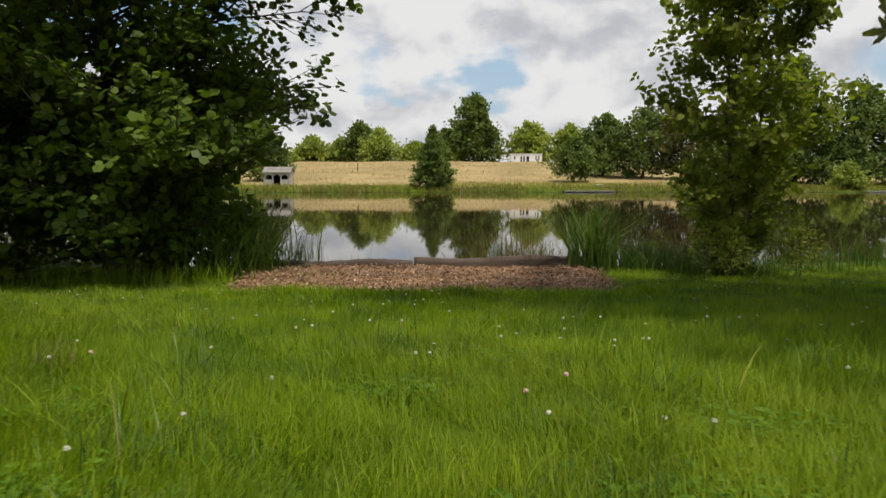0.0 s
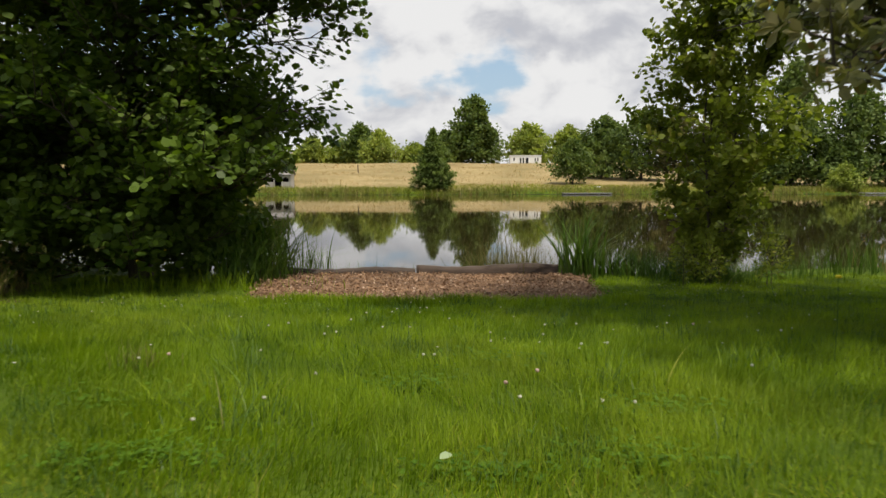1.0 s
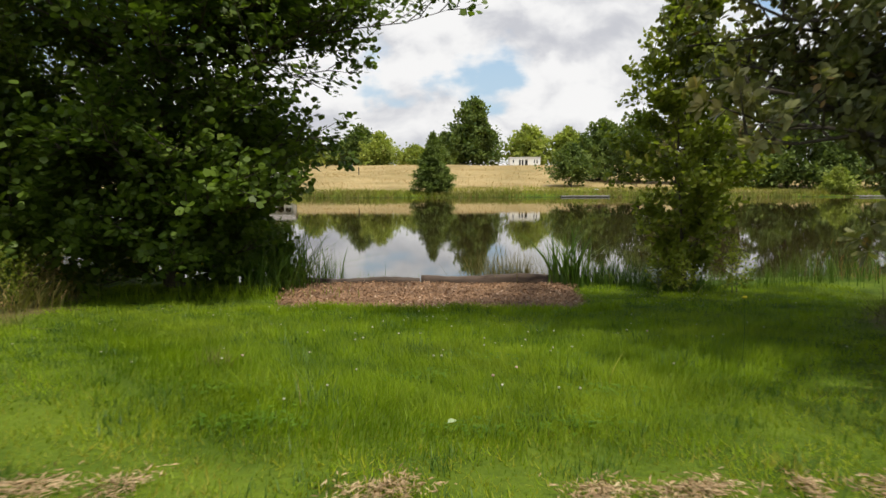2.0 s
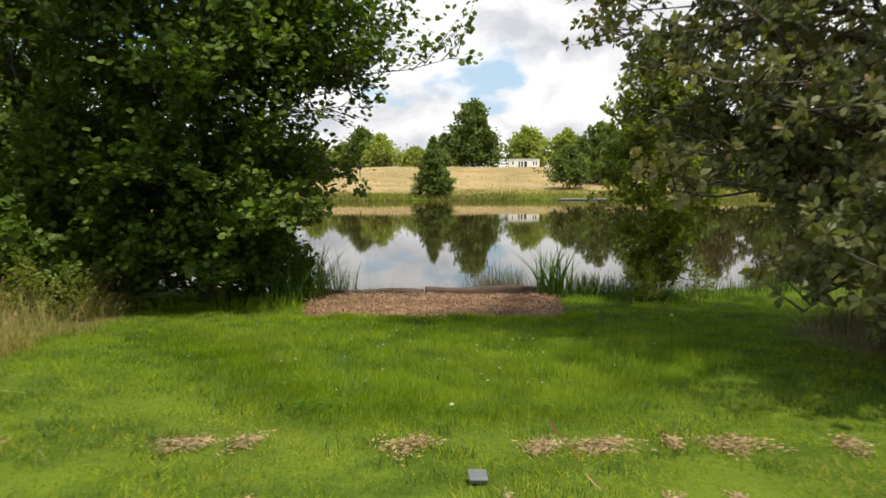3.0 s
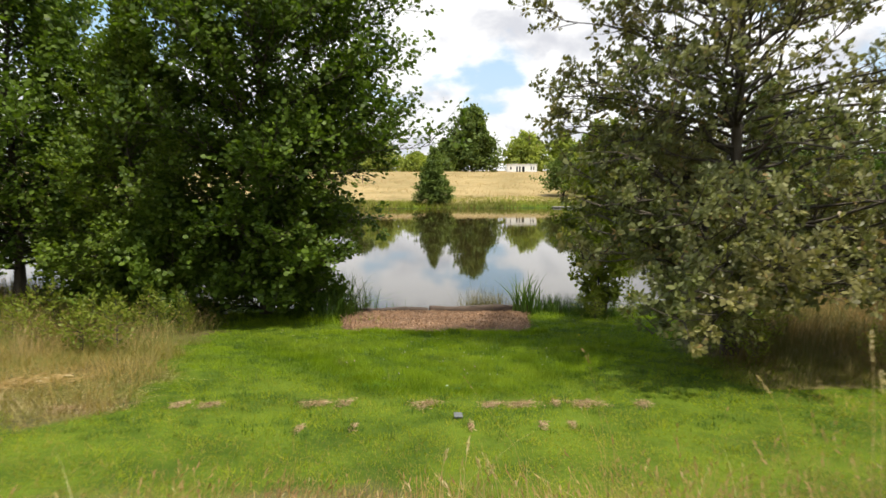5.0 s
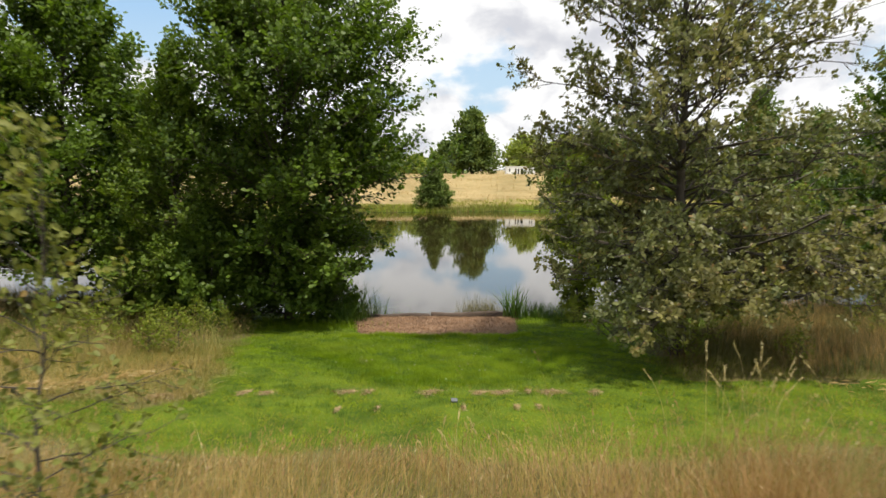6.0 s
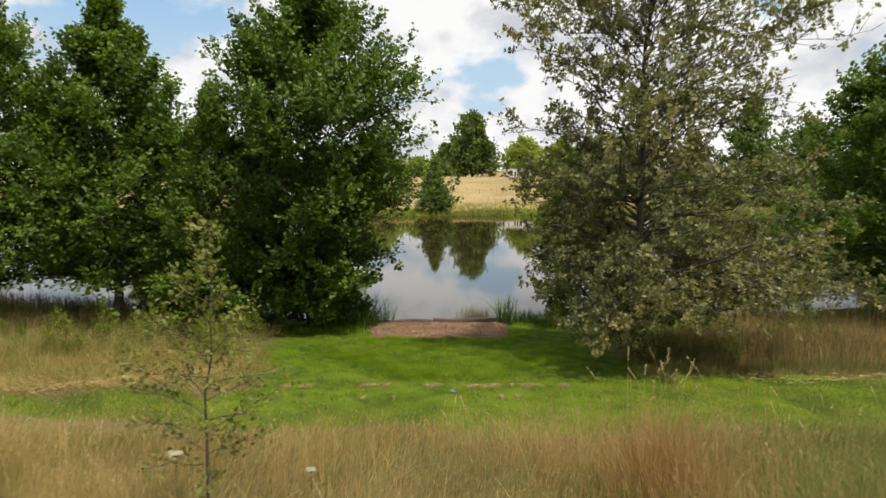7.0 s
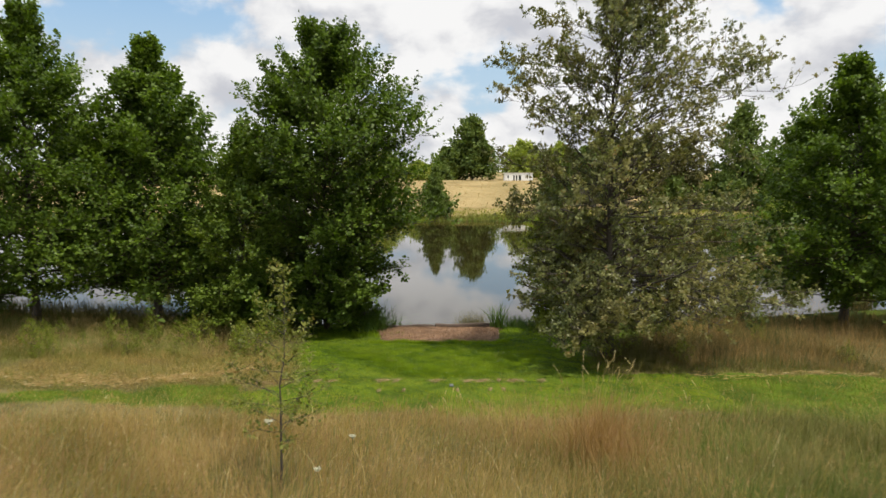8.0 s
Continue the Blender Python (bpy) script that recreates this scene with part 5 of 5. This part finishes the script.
def clover_patch(x, y, r, n, seed):
    rng = np.random.default_rng(seed)
    X, Y = rng.normal(x, r, n), rng.normal(y, r * 0.6, n)
    Z = land(X, Y) + rng.uniform(0.025, 0.06, n)
    a = rng.uniform(0, 6.3, n)
    P, D = [], []
    for k in range(3):
        b = a + k * 2.094
        P.append(np.stack([X, Y, Z], 1))
        D.append(np.stack([np.cos(b), np.sin(b), rng.normal(0.1, 0.15, n)], 1))
    P, D = np.concatenate(P), np.concatenate(D)
    N = np.array([[0, 0, 1.0]]) + rng.normal(0, 0.15, P.shape)
    stuff("clover_patch", leaves("clover_patch", P, D, N, rng.uniform(0.012, 0.02, len(P)), rng.random(len(P)) * 0.85, M_CLOVER, 5, 0.95), "low green clover leaves in the lawn", "clover")


for i, (x, y, r, n) in enumerate([(-0.98, 1.45, 0.16, 160), (0.62, 1.5, 0.14, 130), (0.15, 1.35, 0.12, 90), (-0.2, 2.5, 0.16, 120), (0.9, 2.1, 0.18, 130), (-1.3, 2.2, 0.2, 130), (0.4, 3.2, 0.25, 150)]):
    clover_patch(x, y, r, n, 300 + i)

M_YELLOW = foliage("yellow_petal", (0.55, 0.42, 0.02), (0.75, 0.62, 0.04), (0.7, 0.5, 0.05), 0.2, 0.6, 3.0)
HEAD_YELLOW = ball_mesh("head", 0.016, 0.5, M_YELLOW, 6)
for x, y, high in ((2.06, 2.95, 0.50), (-3.75, 8.0, 0.42), (-3.42, 8.05, 0.55)):
    top = tagged(new("yellow_flower"), "small yellow flower on a thin stem", "flower", "yellow flowers")
    top.matrix_basis = Matrix.Translation(on(x, y))
    part("stem", tubes("stem", [([(0, 0, -0.02), (0.01, 0.005, high * 0.5), (0, 0, high)], [0.003, 0.0025, 0.002], 5)], M_REED), top)
    part("head", HEAD_YELLOW, top, at=pose(0, 0, high))


def umbel(x, y, high, spread, label):
    """A white umbel on a branched stem."""
    rng = np.random.default_rng(int(abs(x * 100)) + 3)
    top = tagged(new("white_umbel"), label, "flower", "white umbels in the meadow")
    top.matrix_basis = Matrix.Translation(on(x, y))
    rays = [([(0, 0, -0.03), (0.01, 0.01, high * 0.5), (0, 0, high - 0.05)], [0.005, 0.004, 0.003], 5)]
    P = []
    for i in range(26):
        a, r = i * 2.4, spread * math.sqrt((i + 0.5) / 26)
        e = np.array([r * math.cos(a), r * math.sin(a), high + 0.008 * rng.normal()])
        rays.append(([(0, 0, high - 0.05), tuple(e * np.array([0.6, 0.6, 1]) - np.array([0, 0, 0.02])), tuple(e)], [0.0015, 0.0012, 0.001], 3))
        P.append(e + rng.normal(0, 0.008, (14, 3)) * np.array([[1, 1, 0.4]]))
    P = np.concatenate(P)
    n = len(P)
    part("stem", tubes("stem", rays, M_REED), top)
    part("flower_head", leaves("flower_head", P, rng.normal(0, 1, (n, 3)) * np.array([[1, 1, 0.3]]), np.array([[0, 0, 1.0]]) + rng.normal(0, 0.3, (n, 3)), np.full(n, 0.016), rng.random(n) * 0.8, M_PETAL, True, 0.9), top, "creamy white flower head")


umbel(-2.5, -7.7, 1.46, 0.055, "creamy white umbel flower above the dry grass")
umbel(-1.5, -6.5, 0.85, 0.04, "creamy white umbel flower in the dry grass")
umbel(-1.75, -8.2, 0.95, 0.035, "creamy white umbel flower in the dry grass")


# ---- buildings and decks across the water ----
def arch_wall(bm, x0, x1, z0, z1, openings, y, thick):
    """A wall along x with arched openings (left, right, sill, spring)."""
    def slab(a, b, c, d):
        if b - a > 1e-4 and d - c > 1e-4:
            box(b - a, thick, d - c, ((a + b) / 2, y, c), bm=bm)
    x = x0
    for a, b, sill, spring in openings:
        slab(x, a, z0, z1)
        slab(a, b, z0, sill)
        r = (b - a) / 2
        k = 8
        for i in range(k):
            p, q = math.pi * i / k, math.pi * (i + 1) / k
            xa, xb = (a + b) / 2 - r * math.cos(p), (a + b) / 2 - r * math.cos(q)
            za, zb = spring + 0.75 * r * math.sin(p), spring + 0.75 * r * math.sin(q)
            vs = [bm.verts.new((u, v, w)) for v in (y - thick / 2, y + thick / 2) for u, w in ((xa, za), (xb, zb), (xb, z1), (xa, z1))]
            for f in ((0, 1, 2, 3), (7, 6, 5, 4), (0, 4, 5, 1), (2, 6, 7, 3)):
                bm.faces.new([vs[j] for j in f])
        x = b
    slab(x, x1, z0, z1)


def summerhouse(x, y):
    top = tagged(new("summerhouse"), "grey-white wooden summerhouse with three arched openings on the far bank", "summerhouse")
    top.matrix_basis = Matrix.Translation(on(x, y, -0.05))
    bm = bmesh.new()
    arch_wall(bm, -1.6, 1.6, 0, 1.75, [(-1.35, -0.60, 0.85, 1.15), (-0.42, 0.42, 0.02, 1.15), (0.60, 1.35, 0.85, 1.15)], -1.1, 0.10)
    part("front_wall", bm_mesh("front_wall", bm, M_GREYWOOD), top)
    for sx in (-1.55, 1.55):
        part("side_wall", bm_mesh("side_wall", box(0.10, 2.1, 1.75, (sx, 0.0, 0), bevel=0.01), M_GREYWOOD), top)
    # back wall and floor are coloured near black as the room's shade
    part("back_wall", bm_mesh("back_wall", box(3.2, 0.10, 1.75, (0, 1.1, 0)), M_DARK), top)
    part("floor_board", bm_mesh("floor_board", box(3.0, 2.1, 0.05, (0, 0, 0.01)), M_DARK), top)
    for px in (-1.55, -0.51, 0.51, 1.55):
        part("post", bm_mesh("post", box(0.12, 0.12, 1.80, (px, -1.19, 0), bevel=0.012), M_GREYWOOD), top, "pale post")
    bm = bmesh.new()
    rows = 6
    for i in range(rows):
        for side in (-1, 1):
            u0, u1 = i / rows, (i + 1.15) / rows
            ya, yb = side * 1.40 * (1 - u0), side * 1.40 * (1 - min(u1, 1))
            za, zb = 1.74 + 0.72 * u0 + 0.03, 1.74 + 0.72 * min(u1, 1)
            vs = [bm.verts.new(p) for p in ((-1.8, ya, za), (1.8, ya, za), (1.8, yb, zb), (-1.8, yb, zb), (-1.8, ya, za - 0.05), (1.8, ya, za - 0.05), (1.8, yb, zb - 0.05), (-1.8, yb, zb - 0.05))]
            for f in ((0, 1, 2, 3), (7, 6, 5, 4), (0, 4, 5, 1), (1, 5, 6, 2), (3, 2, 6, 7), (0, 3, 7, 4)):
                bm.faces.new([vs[j] for j in f])
    bmesh.ops.recalc_face_normals(bm, faces=bm.faces[:])
    part("roof", bm_mesh("roof", bm, M_ROOFGREY), top, "grey shingled roof")
    bm = bmesh.new()
    for gx in (-1.55, 1.55):
        vs = [bm.verts.new((gx + o, py, pz)) for o in (-0.04, 0.04) for py, pz in ((-1.15, 1.75), (1.15, 1.75), (0, 2.36))]
        bm.faces.new(vs[:3])
        bm.faces.new(vs[3:][::-1])
    part("gable", bm_mesh("gable", bm, M_GREYWOOD), top)


summerhouse(-20.9, 92.5)

M_GLASS, gg = material("dark_glass")
gg.node("ShaderNodeOutputMaterial", None, Surface=gg.node("ShaderNodeBsdfPrincipled", None, Base_Color=(0.03, 0.035, 0.04, 1), Roughness=0.05))


def caravan(x, y, z):
    top = tagged(new("static_caravan"), "long white static caravan behind the crest of the field", "caravan")
    top.matrix_basis = Matrix.Translation((x, y, z))
    part("body", bm_mesh("body", box(7.2, 3.0, 2.2, (0, 0, 0.3), bevel=0.06), M_WHITE), top)
    part("roof", bm_mesh("roof", box(7.45, 3.25, 0.12, (0, 0, 2.5), bevel=0.03), M_WHITE), top)
    part("skirt", bm_mesh("skirt", box(7.0, 2.8, 0.3, (0, 0, 0.0)), M_GREYWOOD), top)
    for wx, ww, wh, wz in ((-2.7, 0.30, 0.7, 1.3), (-1.2, 0.35, 1.5, 0.5), (-0.55, 0.35, 1.5, 0.5), (0.3, 0.6, 1.5, 0.5), (2.2, 0.25, 0.8, 1.2), (2.8, 0.25, 0.8, 1.2)):
        w = part("window", bm_mesh("window", box(ww, 0.05, wh, (wx, -1.515, wz)), M_GLASS), top, "dark glass pane")
        part("frame", bm_mesh("frame", box(ww + 0.14, 0.03, 0.07, (wx, -1.53, wz + wh), bevel=0.01), M_WHITE), w)


caravan(19.2, 169.0, 4.02)


def house(x, y, z, w, d, eaves, ridge, wall, turn, label):
    top = tagged(new("house"), label, "house", "houses beyond the field")
    top.matrix_basis = Matrix.Translation((x, y, z)) @ Euler((0, 0, radians(turn))).to_matrix().to_4x4()
    bm = box(w, d, eaves)
    for gx in (-w / 2 + 0.06, w / 2 - 0.06):
        vs = [bm.verts.new((gx + o, py, pz)) for o in (-0.06, 0.06) for py, pz in ((-d / 2, eaves), (d / 2, eaves), (0, ridge))]
        bm.faces.new(vs[:3])
        bm.faces.new(vs[3:][::-1])
    part("wall", bm_mesh("wall", bm, wall), top)
    bm = bmesh.new()
    for i in range(14):
        for side in (-1, 1):
            u0, u1 = i / 14, (i + 1) / 14
            ya, yb = side * (d / 2 + 0.4) * (1 - u0), side * (d / 2 + 0.4) * (1 - u1)
            h = ridge - eaves + 0.5
            za, zb = eaves - 0.3 + h * u0 + 0.05, eaves - 0.3 + h * u1
            vs = [bm.verts.new(p) for p in ((-w / 2 - 0.3, ya, za), (w / 2 + 0.3, ya, za), (w / 2 + 0.3, yb, zb), (-w / 2 - 0.3, yb, zb), (-w / 2 - 0.3, ya, za - 0.12), (w / 2 + 0.3, ya, za - 0.12))]
            bm.faces.new(vs[:4])
            bm.faces.new([vs[0], vs[4], vs[5], vs[1]])
    bmesh.ops.recalc_face_normals(bm, faces=bm.faces[:])
    roof = part("roof", bm_mesh("roof", bm, M_ROOFTILE), top, "orange clay tile roof")
    part("chimney", bm_mesh("chimney", box(0.7, 0.7, 1.4, (w * 0.3, 0, ridge - 0.5), bevel=0.02), M_ROOFTILE), roof)
    for wx in (-w * 0.3, 0, w * 0.3):
        win = part("window", bm_mesh("window", box(1.0, 0.06, 1.1, (wx, -d / 2 - 0.01, 1.0)), M_GLASS), top)
        part("sill", bm_mesh("sill", box(1.2, 0.16, 0.08, (wx, -d / 2 - 0.06, 0.92), bevel=0.01), M_WHITE), win)


house(-48.5, 232, 4.2, 8, 6, 2.6, 5.2, M_WHITE, 15, "low house with an orange tiled roof behind bushes")
house(-57.5, 202, 3.2, 8, 7, 2.8, 5.4, M_WHITE, -20, "white house with an orange tiled roof behind trees")


def deck(x, y, w, d, label):
    """A low fishing platform: planks on posts at the water."""
    top = tagged(new("fishing_platform"), label, "platform", "fishing platforms across the pond")
    top.matrix_basis = Matrix.Translation((x, y, WATER))
    n = int(w / 0.30)
    me = bm_mesh("plank", box(w / n - 0.02, d, 0.05, bevel=0.006), M_GREYWOOD)
    for i in range(n):
        part("plank", me, top, at=pose(-w / 2 + (i + 0.5) * w / n, 0, 0.14))
    part("beam", bm_mesh("beam", box(w, 0.06, 0.08, (0, -d / 2 + 0.06, 0.05), bevel=0.01), M_GREYWOOD), top)
    post = bm_mesh("post", box(0.12, 0.12, 1.1, (0, 0, -0.9), bevel=0.015), M_GREYWOOD)
    for i in range(int(w / 1.4) + 1):
        part("post", post, top, at=pose(-w / 2 + 0.1 + i * (w - 0.2) / max(int(w / 1.4), 1), -d / 2 + 0.2, -0.05))


deck(16.9, 84.6, 5.8, 1.6, "grey plank fishing platform on the far bank")
deck(51.5, 83.0, 6.0, 1.6, "grey plank fishing platform on the far bank")
deck(-10.4, 84.6, 1.8, 1.2, "small dark fishing platform on the far bank")
board = tagged(new("pale_board", bm_mesh("pale_board", box(0.9, 0.5, 0.10, bevel=0.02), M_WHITE)), "pale board lying on the grassy far bank", "board")
board.matrix_basis = Matrix.Translation(on(20.0, 93.0, 0.06)) @ Euler((0.15, 0, 0.2)).to_matrix().to_4x4()
post = tagged(new("field_post", bm_mesh("field_post", box(0.16, 0.16, 1.6, (0, 0, -0.2), bevel=0.02), M_TIMBER_DARK)), "short dark wooden post in the dry field", "post")
post.location = on(-15.0, 128)
